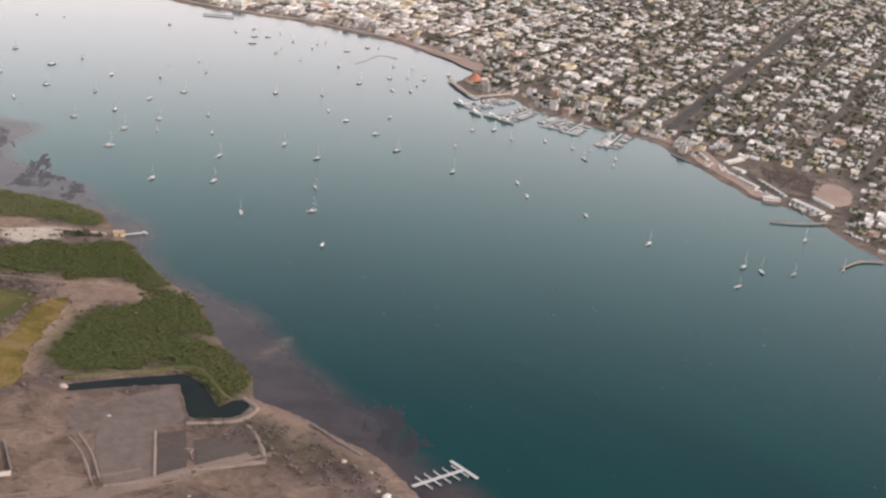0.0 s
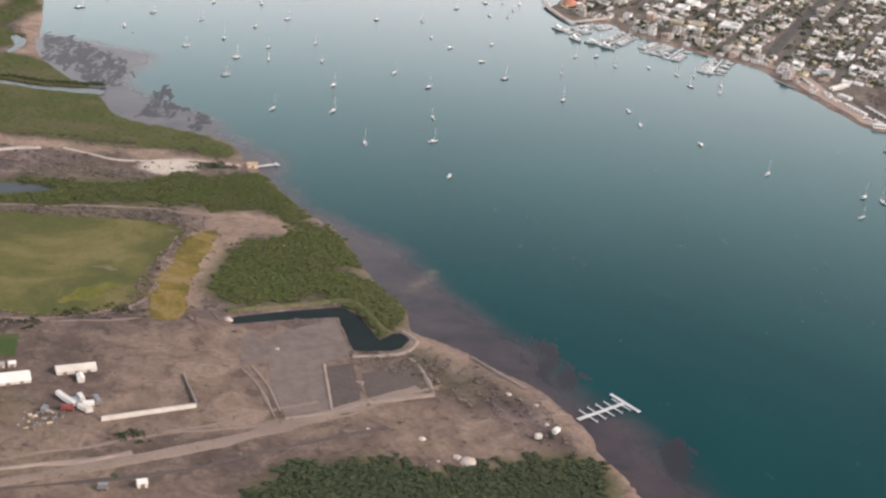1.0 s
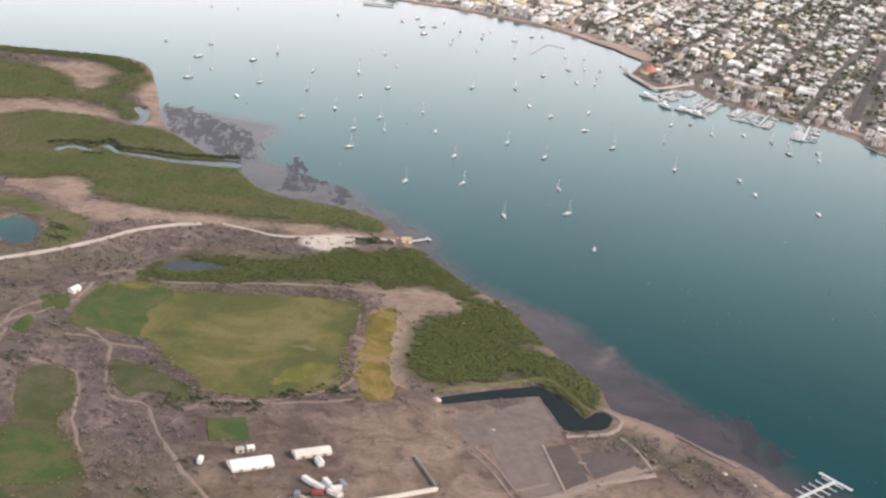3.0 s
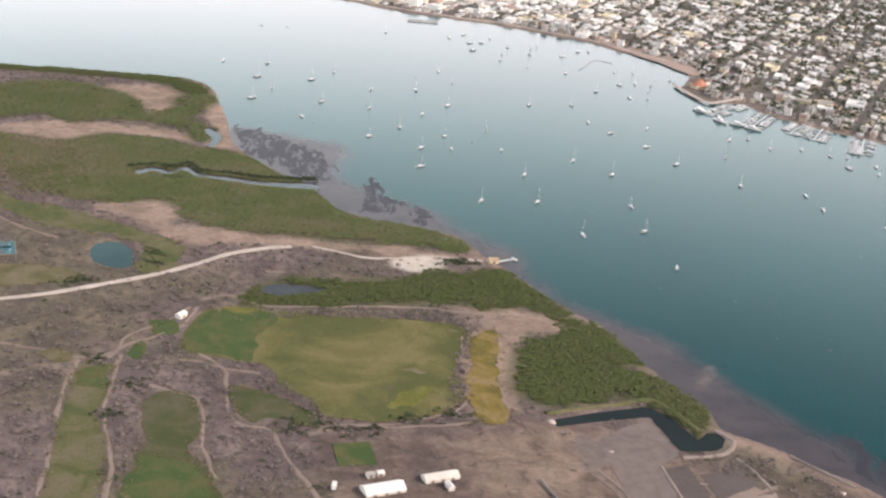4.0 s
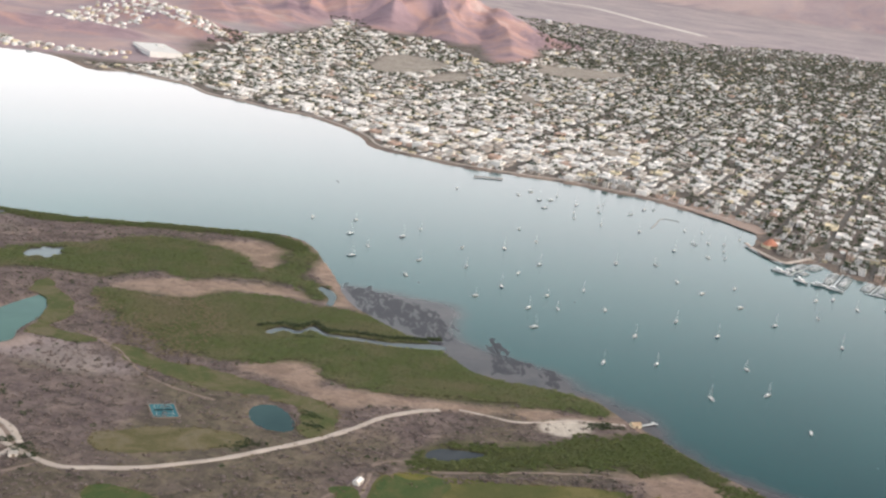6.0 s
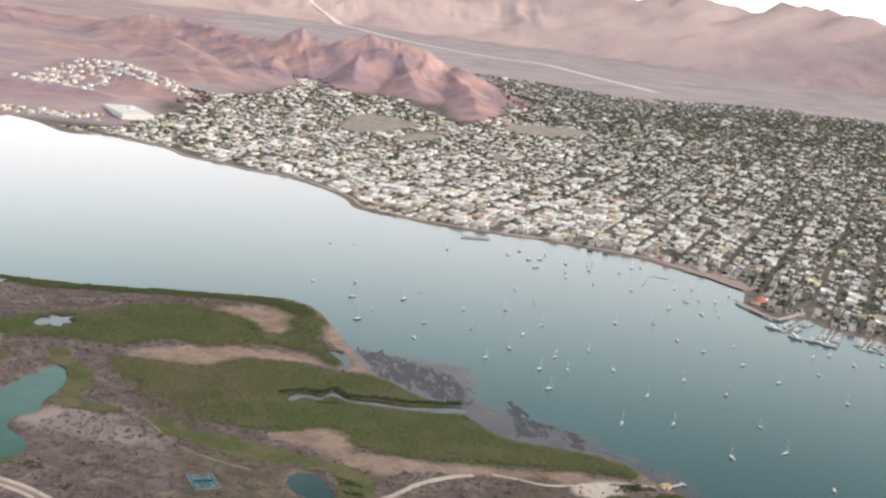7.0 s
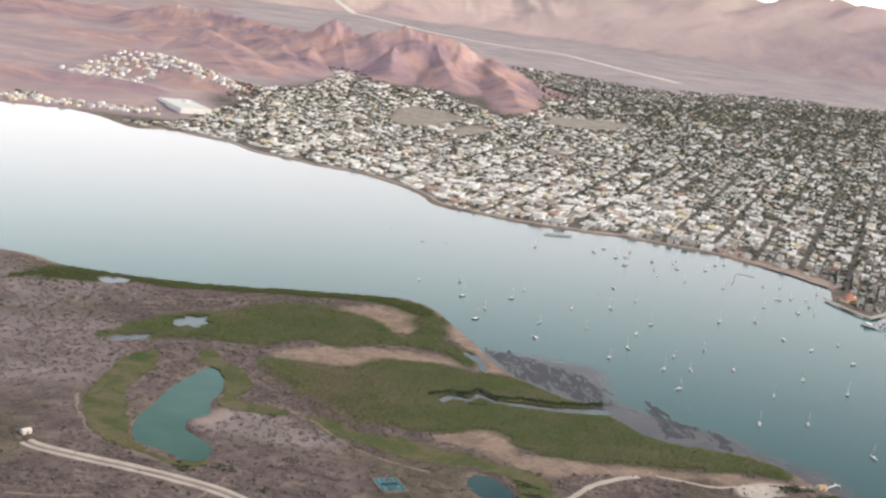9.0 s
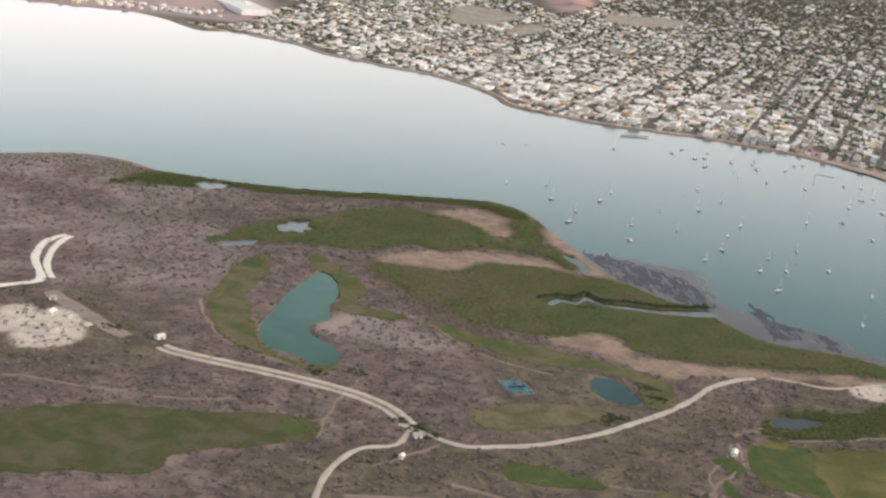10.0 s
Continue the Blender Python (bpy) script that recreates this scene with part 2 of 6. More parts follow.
STONE = surface("harbour_stone", (0.20, 0.175, 0.155), (0.36, 0.32, 0.29), 1.0)
GLASS = surface("dark_window_glass", (0.02, 0.024, 0.028), (0.045, 0.05, 0.055), 2.0, 0.12)
THATCH = surface("orange_tile_roof", (0.42, 0.17, 0.11), (0.58, 0.26, 0.175), 0.8)
STRAW = surface("straw_thatch", (0.30, 0.215, 0.14), (0.50, 0.38, 0.26), 1.5)
BEACH = surface("pinkish_beach_sand", (0.33, 0.245, 0.205), (0.47, 0.365, 0.315), 0.1, 0.95)
SILT = surface("damp_dark_silt", (0.082, 0.066, 0.062), (0.126, 0.104, 0.096), 0.15, 0.9)
CREAM = surface("cream_wall", (0.52, 0.44, 0.30), (0.70, 0.61, 0.44), 0.6)
RED = surface("red_paint", (0.20, 0.05, 0.045), (0.30, 0.08, 0.07), 1.0, 0.5)
STEEL = surface("steel", (0.35, 0.36, 0.37), (0.5, 0.51, 0.52), 1.0, 0.4, 0.8)
GEL = surface("white_gelcoat", (0.72, 0.73, 0.73), (0.86, 0.86, 0.85), 1.5, 0.25)
TEAK = surface("boat_deck", (0.62, 0.60, 0.56), (0.76, 0.74, 0.70), 2.0, 0.6)
CANVAS = surface("sail_canvas", (0.66, 0.67, 0.68), (0.82, 0.82, 0.80), 3.0, 0.8)
NAVY = surface("navy_canvas", (0.025, 0.04, 0.09), (0.05, 0.075, 0.14), 3.0, 0.7)
ALLOY = surface("mast_alloy", (0.66, 0.67, 0.68), (0.80, 0.80, 0.80), 3.0, 0.4)

n = Nodes("town_walls")                   # each joined house has a tone of its own
shade = n.steps(n.island(), (0.0, (0.86, 0.84, 0.81)), (0.26, (0.62, 0.57, 0.52)), (0.38, (0.44, 0.39, 0.35)), (0.48, (0.90, 0.88, 0.86)),
                (0.76, (0.32, 0.28, 0.25)), (0.84, (0.50, 0.35, 0.28)), (0.88, (0.74, 0.65, 0.46)), (0.95, (0.46, 0.46, 0.46)), hard=True)
TOWN = n.done(n.mix(n.steps(n.noise(0.5, 5, 0.7), (0.32, 0.35), (0.60, 0.0)), shade, (0.34, 0.30, 0.26)), 0.85)
n = Nodes("house_plaster")
shade = n.steps(n.each(), (0.0, (0.78, 0.77, 0.74)), (0.26, (0.58, 0.55, 0.51)), (0.40, (0.84, 0.83, 0.82)), (0.72, (0.42, 0.38, 0.34)),
                (0.84, (0.50, 0.37, 0.30)), (0.92, (0.62, 0.54, 0.38)), hard=True)
HOUSE = n.done(n.mix(n.steps(n.noise(0.7, 5, 0.7), (0.35, 0.35), (0.65, 0.0)), shade, (0.26, 0.23, 0.20)), 0.85)


# ---------------------------------------------------------------- building helpers
def ready(name, mesh, material, parent=None, label=""):
    mesh.materials.append(material)
    ob = new(name, mesh)
    ob.parent = parent
    return tagged(ob, label)


class Shape:
    """Vertices and faces of one mesh, gathered piece by piece."""

    def __init__(self):
        self.v, self.f = [], []

    def add(self, verts, faces):
        k = len(self.v)
        self.v += [tuple(q) for q in verts]
        self.f += [tuple(k + i for i in f) for f in faces]
        return self

    def box(self, x, y, z, sx, sy, sz, turn=0.0, taper=1.0):
        """A box that stands on z, its top smaller by taper."""
        c, s = math.cos(radians(turn)), math.sin(radians(turn))
        out = []
        for top in (0, 1):
            k = taper if top else 1.0
            for px, py in ((-1, -1), (1, -1), (1, 1), (-1, 1)):
                dx, dy = px * sx * k / 2, py * sy * k / 2
                out.append((x + dx * c - dy * s, y + dx * s + dy * c, z + top * sz))
        return self.add(out, ((3, 2, 1, 0), (4, 5, 6, 7), (0, 1, 5, 4), (1, 2, 6, 5), (2, 3, 7, 6), (3, 0, 4, 7)))

    def tube(self, a, b, r1, r2=None, sides=8):
        a, b, r2 = Vector(a), Vector(b), r1 if r2 is None else r2
        way = (b - a).normalized()
        one = way.orthogonal().normalized()
        two = way.cross(one)
        ring = [math.tau * i / sides for i in range(sides)]
        out = [q + r * (math.cos(w) * one + math.sin(w) * two) for q, r in ((a, r1), (b, r2)) for w in ring]
        side = [(i, (i + 1) % sides, sides + (i + 1) % sides, sides + i) for i in range(sides)]
        return self.add(out, side + [tuple(range(sides))[::-1], tuple(range(sides, 2 * sides))])

    def loft(self, rings, close=True, caps=True):
        """Skins a row of rings that have the same number of points."""
        k, m = len(rings[0]), len(rings)
        out = [q for r in rings for q in r]
        last = k if close else k - 1
        f = [(i * k + j, i * k + (j + 1) % k, (i + 1) * k + (j + 1) % k, (i + 1) * k + j) for i in range(m - 1) for j in range(last)]
        if caps:
            f += [tuple(range(k))[::-1], tuple(range((m - 1) * k, m * k))]
        return self.add(out, f)

    def mesh(self, name, smooth=False, bevel=0.0):
        me = bpy.data.meshes.new(name)
        me.from_pydata(self.v, [], self.f)
        if bevel:
            bm = bmesh.new()
            bm.from_mesh(me)
            bmesh.ops.bevel(bm, geom=bm.edges[:], offset=bevel, segments=1, affect="EDGES")
            bm.to_mesh(me)
            bm.free()
        me.update()
        if smooth:
            me.polygons.foreach_set("use_smooth", [True] * len(me.polygons))
        return me


def part(name, shape, material, parent=None, label="", smooth=False, bevel=0.0):
    return ready(name, shape.mesh(name, smooth, bevel), material, parent, label)


def thing(name, m, label, category, group="", kind=""):
    ob = new(name)
    ob.matrix_basis = m
    return tagged(ob, label, category, group, kind)


def bulk(name, verts, faces, material, label="", category="", kind="stuff", fields=None):
    """One mesh from arrays: verts (n, 3), faces (m, 3 or 4)."""
    me = bpy.data.meshes.new(name)
    k = faces.shape[1]
    me.vertices.add(len(verts)), me.loops.add(faces.size), me.polygons.add(len(faces))
    me.vertices.foreach_set("co", np.ascontiguousarray(verts, np.float32).ravel())
    me.loops.foreach_set("vertex_index", np.ascontiguousarray(faces, np.int32).ravel())
    me.polygons.foreach_set("loop_start", np.arange(0, faces.size, k, dtype=np.int32))
    for key, value in (fields or {}).items():
        me.attributes.new(key, "FLOAT", "POINT").data.foreach_set("value", np.ascontiguousarray(value, np.float32).ravel())
    me.update(calc_edges=True)
    return tagged(ready(name, me, material), label, category, "", kind)


def outline(text):
    return np.array([[float(v) for v in q.split(",")] for q in text.split()])


def spline(points, step=2.0, closed=True):
    """A smooth line through the points, cut into equal steps."""
    p = np.asarray(points, float)
    k = len(p)
    out = []
    for i in range(k if closed else k - 1):
        q = [p[(i + j) % k] if closed else p[min(max(i + j, 0), k - 1)] for j in (-1, 0, 1, 2)]
        m = max(2, int(np.linalg.norm(q[2] - q[1]) / step))
        s = np.linspace(0, 1, m, endpoint=False)[:, None]
        out.append(0.5 * (2 * q[1] + (q[2] - q[0]) * s + (2 * q[0] - 5 * q[1] + 4 * q[2] - q[3]) * s**2 + (3 * q[1] - q[0] - 3 * q[2] + q[3]) * s**3))
    return np.concatenate(out + ([] if closed else [p[-1:]]))


def depth_in(poly, x, y):
    """Signed distance to the edge of a closed outline, positive inside, for arrays of places."""
    x, y = np.asarray(x, float), np.asarray(y, float)
    best, inside = np.full(x.shape, 1e18), np.zeros(x.shape, bool)
    for (ax, ay), (bx, by) in zip(poly, np.roll(poly, -1, 0)):
        dx, dy = bx - ax, by - ay
        t = np.clip(((x - ax) * dx + (y - ay) * dy) / (dx * dx + dy * dy + 1e-9), 0, 1)
        best = np.minimum(best, (x - ax - t * dx) ** 2 + (y - ay - t * dy) ** 2)
        if ay != by:
            inside ^= ((ay > y) != (by > y)) & (x < dx * (y - ay) / dy + ax)
    return np.sqrt(best) * np.where(inside, 1, -1)


def line_distance(line, x, y):
    best = np.full(np.shape(x), 1e18)
    for (ax, ay), (bx, by) in zip(line[:-1], line[1:]):
        dx, dy = bx - ax, by - ay
        t = np.clip(((x - ax) * dx + (y - ay) * dy) / (dx * dx + dy * dy + 1e-9), 0, 1)
        best = np.minimum(best, (x - ax - t * dx) ** 2 + (y - ay - t * dy) ** 2)
    return np.sqrt(best)


def lattice(x, y, seed):
    h = np.sin(x * 127.1 + y * 311.7 + seed * 74.7) * 43758.5453
    return h - np.floor(h)


def rough_field(x, y, size, octaves=4, seed=0):
    """Smooth noise from 0 to 1."""
    total, weight, amp = 0.0, 0.0, 1.0
    for o in range(octaves):
        u, v = x / size * 2**o + 17.3 * o, y / size * 2**o - 9.1 * o
        i, j = np.floor(u), np.floor(v)
        f, g = u - i, v - j
        f, g = f * f * (3 - 2 * f), g * g * (3 - 2 * g)
        s = seed + o
        top = lattice(i, j, s) * (1 - f) + lattice(i + 1, j, s) * f
        low = lattice(i, j + 1, s) * (1 - f) + lattice(i + 1, j + 1, s) * f
        total, weight, amp = total + amp * (top * (1 - g) + low * g), weight + amp, amp * 0.5
    return total / weight


def ease(x, low, high):
    t = np.clip((x - low) / (high - low), 0, 1)
    return t * t * (3 - 2 * t)


# ---------------------------------------------------------------- the plan, in metres
PENINSULA = spline(outline(
    "345,60 290,190 230.9,280.8 227.7,289.2 223.7,298.7 219.4,308 220,315 209,338 199,346 189,357 178,365 171,370 170,385 161,400 155,416 146,446 132,464 120,489 115,499 107,511 "
    "101,526 92,534 77,540 62,544 47,553 39,572 30,588 19,597 9,612 -2,632 -7,646 -12,679 -19,714 -25,742 -37,760 -50,763 -114,760 -178,757 "
    "-218,765 -241,773 -264,792 -293,798 -332,783 -420,740 -700,640 -1300,400"), 6.0, False)
PENINSULA = np.concatenate([PENINSULA, [(-2300, 100), (-2300, -1400), (1200, -1400), (620, -400)]])
MAINLAND = spline(outline(
    "-1500,1560 -900,1470 -394,1428 -337,1431 -293,1402 -251,1342 -218,1355 -182,1326 -154,1308 -130,1265 -98,1245 -72,1222 -36,1203 -12,1172 10,1128 20,1080 60,1053 "
    "87,1036 130,1025 165,1018 205,998 230,985 254,958 279,932 289,904 272,854 282,820 308,830 312,808 335,787 354,772 "
    "366,764 381,754 389,730 404,675 414,645 430,639 443,586 456,545 500,470 620,330"), 8.0, False)
MAINLAND = np.concatenate([MAINLAND, [(1100, -200), (3450, -1300), (3450, 4995), (-2450, 4995), (-2450, 1700)]])
MARSH = dict(
    mid="-127,619 -105,620 -83,617 -65,635 -43,632 -18,624 -4,622 11,610 34,596 37,583 38,572 45,556 57,543 78,537 96,527 103,518 95,510 76,515 50,514 20,515 "
        "-8,519 -16,526 -19,538 -31,545 -49,539 -69,539 -83,546 -94,565 -107,578 -117,592",
    far="-206,637 -192,659 -173,685 -151,695 -130,714 -108,727 -92,723 -77,716 -65,704 -57,687 -49,676 -40,692 -40,714 -30,728 -22,719 -30,684 -26,670 -18,657 -15,643 "
        "-24,638 -33,658 -51,663 -72,660 -87,653 -104,663 -124,645 -144,646 -163,648",
    rim="-198,757 -159,755 -120,757 -80,760 -50,760 -33,746 -27,730 -37,726 -49,741 -74,748 -107,746 -140,744 -171,742 -194,745",
    spit="-267,733 -254,751 -243,765 -228,768 -208,762 -195,756 -197,745 -219,738 -234,738 -252,734",
    strip="13,439 18,457 30,468 47,467 68,474 84,481 102,488 113,495 120,481 128,466 134,453 144,442 152,425 154,413 147,416 138,430 129,444 119,456 104,453 94,456 77,454 59,449 40,444 24,441",
    block="109,405 113,420 123,430 135,438 143,435 151,424 147,418 144,410 152,407 160,399 168,385 169,374 164,368 162,362 157,370 152,386 144,388 130,381 118,377 109,382 107,392",
    near="126.1,261.8 130.9,273.6 139,284.7 150.5,290.6 159.3,293 169.3,289.8 180.9,288.9 198.2,296.8 212.6,301.2 217,296.4 219.5,289.9 216.9,267.1 182.8,243.6 132.3,237.5")
CHANNEL = "-45,581.9 -37,590.3 -30,586.1 -23,595.9 -16,586.1 -3,584.7 13,581.9 33,584.7 38,580.5 33,576.3 14,574.9 -2,577.7 -17,580.5 -24,587.5 -31,580.5 -37,583.3 -43,576.3"
PONDS = dict(                              # outline, water, words, category
    lake=("-149,604 -144,593 -143,573 -148,554 -148,539 -156,531 -157,520 -152,512 -147,504 -147,491 -155,485 -164,495 -176,504 -178,526 -172,548 -167,568 -158,590", LAKE,
          "turquoise golf course lake between scrub and turf", "lake"),
    pond=("-47,480 -45,489 -38,492 -32,485 -29,475 -30,466 -36,465 -43,469", POND, "round dark teal pond beside the fairway", "pond"),
    marsh_pond=("20,457 25,462 37,462 44,459 34,453 25,450 20,452", DARK_POND, "dark still pond among mangrove", "pond"),
    tidal_pond=("-172,671 -170,679 -165,683 -166,688 -160,685 -153,690 -155,680 -151,674 -157,670 -158,663 -164,667 -168,662", TIDAL, "pale shallow pond in the far marsh", "pond"),
    salt_pan=("-200,638 -181,648 -183,640 -198,634", TIDAL, "narrow pale salt pan", "pond"),
    shore_pond=("-217,749 -200,752 -204,741 -215,740", TIDAL, "pale shore pond behind the beach", "pond"),
    creek=("-22,660 -16,659 -12,647 -14,630 -18,629 -16,641 -19,650", DARK_POND, "small tidal creek behind the sand point", "creek"),
    channel=(CHANNEL, TIDAL, "pale winding tidal channel through the marsh", "channel"))
BASIN_EDGE = "115,368 130,375 149,382 155,376 161,361 166,368 171,364 167,355 153,352 148,374 132,369 116,363"
SAND = ("94,451 115,456 132,450 137,438 129,430 115,430 111,410 108,392 104,371 97,366 91,364 90,405 93,425 103,442",
        "-122,629 -98,650 -75,653 -58,654 -34,651 -25,636 -48,635 -65,635 -83,617 -105,620",
        "-67,700 -82,730 -56,735 -40,725 -43,691 -50,678 -57,687",
        "-46,764 -33,758 -24,740 -18,713 -11,677 -6,636 -14,630 -18,662 -23,686 -23,713 -29,738",
        "-55,531 -31,546 -17,532 -18,516 1,516 39,510 74,510 97,508 108,512 110,504 69,499 21,502 -6,494 -20,499 -40,518",
        "-152,534 -146,543 -138,541 -140,531 -150,526",
        "172,370 180,363 200,345 220,316 234,284 228,284 213,314 194,342 176,356 170,360")
SPOIL = ("70,494 80,501 89,501 87,492 78,486 72,488", "-270.1,489.1 -270.6,507.3 -266.3,520.5 -260.6,529 -251.7,520.7 -248.3,502.2 -251.9,490.6 -262.7,486.3", "-283,504.9 -282.2,522.6 -273.5,529.8 -268.9,522.6 -272.7,506.9 -277.7,499.7")
WEED = ("-2.7,627 -5.6,662.7 0.2,671 9.4,667.2 21.9,658.4 31.7,646.6 42.2,625.6 43.6,597.9 37,586.6 21.3,598.4 8.3,616.7", "54.2,551.6 58.6,573.2 60.3,601.6 65.1,592.8 68.5,576.8 75.7,571.1 74.5,561 71.3,552 61.7,550.3", "79.3,554.8 83,567.2 89.5,559.9 90.6,541.1 85.4,537.2 80.3,545.2", "118.7,497.2 124.6,505.4 130.2,501.9 129.9,492.4 124.1,484.6", "203.4,376.1 209.9,371.7 218.1,360.4 220.9,348.7 214.6,339.3 210.1,341.7 205,357.9",
        "235.3,312.2 241,316 244.6,305.1 240.1,293.6 232.9,295.2")
SHOAL = spline(outline("39,660 60,600 82,572 106,541 131,502 151,460 170,433 187,414 201,391 213,370 222,346 232,320 250,290 270,240 240,210 200,300 140,380 95,470 40,530 -20,610 -40,660"), 6.0)
RIDGES = (  # line of a hill crest with its height, then the half width of the hill
    (((-127, 2480, 36), (-76, 2440, 42), (-29, 2335, 50), (-1, 2330, 68), (28, 2300, 54), (56, 2280, 56), (101, 2260, 70), (159, 2250, 62), (205, 2230, 55), (242, 2210, 46), (280, 2180, 22), (312, 2130, 4)), 150),
    (((-1, 2330, 60), (10, 2230, 30), (14, 2150, 6)), 60), (((101, 2260, 62), (84, 2160, 34), (78, 2070, 6)), 70), (((159, 2250, 54), (170, 2120, 28), (176, 1980, 5)), 70),
    (((242, 2210, 42), (262, 2060, 20), (238, 1850, 8), (205, 1790, 4)), 62), (((-76, 2440, 36), (-90, 2250, 20), (-70, 2010, 6)), 85), (((-29, 2335, 42), (-50, 2180, 16), (-46, 2080, 5)), 60),
    (((-414, 2800, 14), (-300, 2750, 40), (-183, 2600, 41), (-127, 2500, 38)), 190), (((-560, 2720, 20), (-414, 2800, 22)), 200),
    (((-300, 2440, 12), (-221, 2380, 25), (-170, 2250, 16), (-130, 2040, 10), (-105, 1900, 5)), 85), (((-430, 2300, 9), (-330, 2260, 12), (-264, 2330, 12), (-190, 2140, 13), (-160, 1940, 6)), 70),
    (((-300, 1990, 16), (-250, 1880, 19), (-200, 1780, 14), (-160, 1690, 5)), 95), (((-520, 1700, 13), (-400, 1650, 13), (-300, 1640, 11), (-262, 1600, 6)), 95),
    (((-900, 2600, 26), (-600, 2900, 22)), 260),
    (((-1600, 4300, 30), (-700, 4500, 60), (-100, 4700, 140), (300, 4820, 230), (800, 4800, 270), (1400, 4420, 270), (2000, 4100, 280), (3200, 3300, 250)), 420),
    (((300, 4820, 200), (340, 4550, 70)), 240), (((800, 4800, 220), (760, 4520, 80)), 240), (((1100, 4660, 220), (1120, 4350, 70)), 240), (((1400, 4420, 220), (1480, 4120, 60)), 240))
# bare lots in and behind the town
VACANT = ("400,740 414,735 434,738 452,724 486,700 474,658 448,624 415,636", "79,1795 141,1725 85,1600 41,1584 32,1659", "286,1851 414,1863 344,1748 265,1741", "95,1576 157,1681 153,1596 104,1533",
          "206,1539 222,1500 214,1455 196,1443", "248,1212 260,1176 237,1151 228,1185", "310,850 330,842 345,862 322,872", "455,600 480,590 500,560 480,550")


def ground_parts(x, y):
    """Height of the ground and what lies on it, for arrays of places."""
    wob = (rough_field(x, y, 14, 3, 5) - 0.5) * 5
    wide = (rough_field(x, y, 45, 3, 9) - 0.5) * 10
    pen, main = depth_in(PENINSULA, x, y) + wob * 0.5, depth_in(MAINLAND, x, y) + wob * 0.6
    land = np.maximum(pen, main)
    z = np.where(land > 0, 0.75 * (1 - np.exp(-np.maximum(land, 0) / 4)), np.maximum(land * 0.25, -4))
    z = z + (land > 1) * (rough_field(x, y, 22, 4, 2) - 0.5) * 0.30
    z = z + ease(main, 150, 900) * 4
    hill = np.zeros_like(x)
    for crest, half in RIDGES:
        best = np.zeros_like(x)
        for (ax, ay, ah), (bx, by, bh) in zip(crest[:-1], crest[1:]):
            dx, dy = bx - ax, by - ay
            t = np.clip(((x - ax) * dx + (y - ay) * dy) / (dx * dx + dy * dy), 0, 1)
            d = np.hypot(x - ax - t * dx, y - ay - t * dy)
            best = np.maximum(best, (ah + t * (bh - ah)) * np.maximum(0, 1 - d / half) ** 1.15)
        hill = np.maximum(hill, best)
    crag = rough_field(x, y, 120, 5, 31)
    gully = rough_field(x, y, 46, 4, 33)
    z = z + hill * (0.46 + 0.38 * (1 - np.abs(2 * crag - 1)) + 0.46 * (1 - np.abs(2 * gully - 1)) * (1 - 0.8 * ease(y, 3500, 4200)))
    bare = ease(hill + (crag - 0.5) * 5, 1.5, 5) * (main > 0)
    # far and west mark distant ground that takes the haze-paled tones
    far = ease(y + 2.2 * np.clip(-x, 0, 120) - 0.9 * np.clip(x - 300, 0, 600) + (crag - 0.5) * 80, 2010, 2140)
    west = ease(y + (crag - 0.5) * 60, 1400, 1450) * ease(-x + (gully - 0.5) * 50, 165, 215)
    out = np.maximum(far, west) * (main > 0)
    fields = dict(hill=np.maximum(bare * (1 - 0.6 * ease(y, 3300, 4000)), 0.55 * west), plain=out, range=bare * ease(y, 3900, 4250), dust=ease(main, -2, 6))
    sand, mud, turf, spoil = (np.zeros_like(x) for _ in range(4))
    sand = np.maximum(sand, 1 - ease(np.abs(land - 3), 2, 5)) * (0.15 + 0.7 * rough_field(x, y, 30, 3, 7)) * (y < 1500)
    lots_ = (y > 1100) & (y < 1900) & (x > 0) & (x < 450)
    for edge in VACANT[1:6]:
        spoil[lots_] = np.maximum(spoil[lots_], 0.55 * ease(depth_in(spline(outline(edge), 8), x[lots_], y[lots_]) + wide[lots_] * 1.4, -6, 8))
    near = (y > 200) & (y < 830) & (x > -420) & (x < 330)
    xs, ys, w, v = x[near], y[near], wob[near], wide[near]
    cut = np.full(xs.shape, -99.0)
    for _, (edge, *_) in PONDS.items():
        cut = np.maximum(cut, depth_in(spline(outline(edge), 3), xs, ys))
    cut = np.maximum(cut, depth_in(outline(BASIN_EDGE), xs, ys))
    z[near] = np.where(cut > -3, np.minimum(z[near], 0.45 - cut * 0.35), z[near])
    for edge in SAND:
        s = depth_in(spline(outline(edge), 3), xs, ys)
        sand[near] = np.maximum(sand[near], (0.62 + 0.3 * rough_field(xs, ys, 18, 4, 46)) * ease(s + w * 1.6 + v * 0.7, -6, 5))
    yard = depth_in(outline("40,348 62,354 92,362 120,366 180,330 225,286 200,250 60,250 52,300 44,325"), xs, ys)
    sand[near] = np.maximum(sand[near], 0.45 * ease(yard + v, -8, 8) * ease(rough_field(xs, ys, 36, 4, 44), 0.3, 0.62))
    earth = np.zeros_like(x)
    earth[near] = np.maximum(0.9 * ease(yard + v * 1.4 + w, -12, 8), 0.55 * ease(xs + v * 2, -25, 15) * ease(-ys + v * 2, -425, -395) * ease(rough_field(xs, ys, 30, 4, 47), 0.3, 0.6))
    for edge in MARSH.values():
        s = depth_in(spline(outline(edge), 3), xs, ys)
        mud[near] = np.maximum(mud[near], ease(s + w * 0.8 + v * 0.5, -7, 3))
    pale = depth_in(spline(outline("-148,536 -132,557 -118,546 -108,531 -95,514 -114,510 -132,513 -148,519 -156,526"), 3), xs, ys)
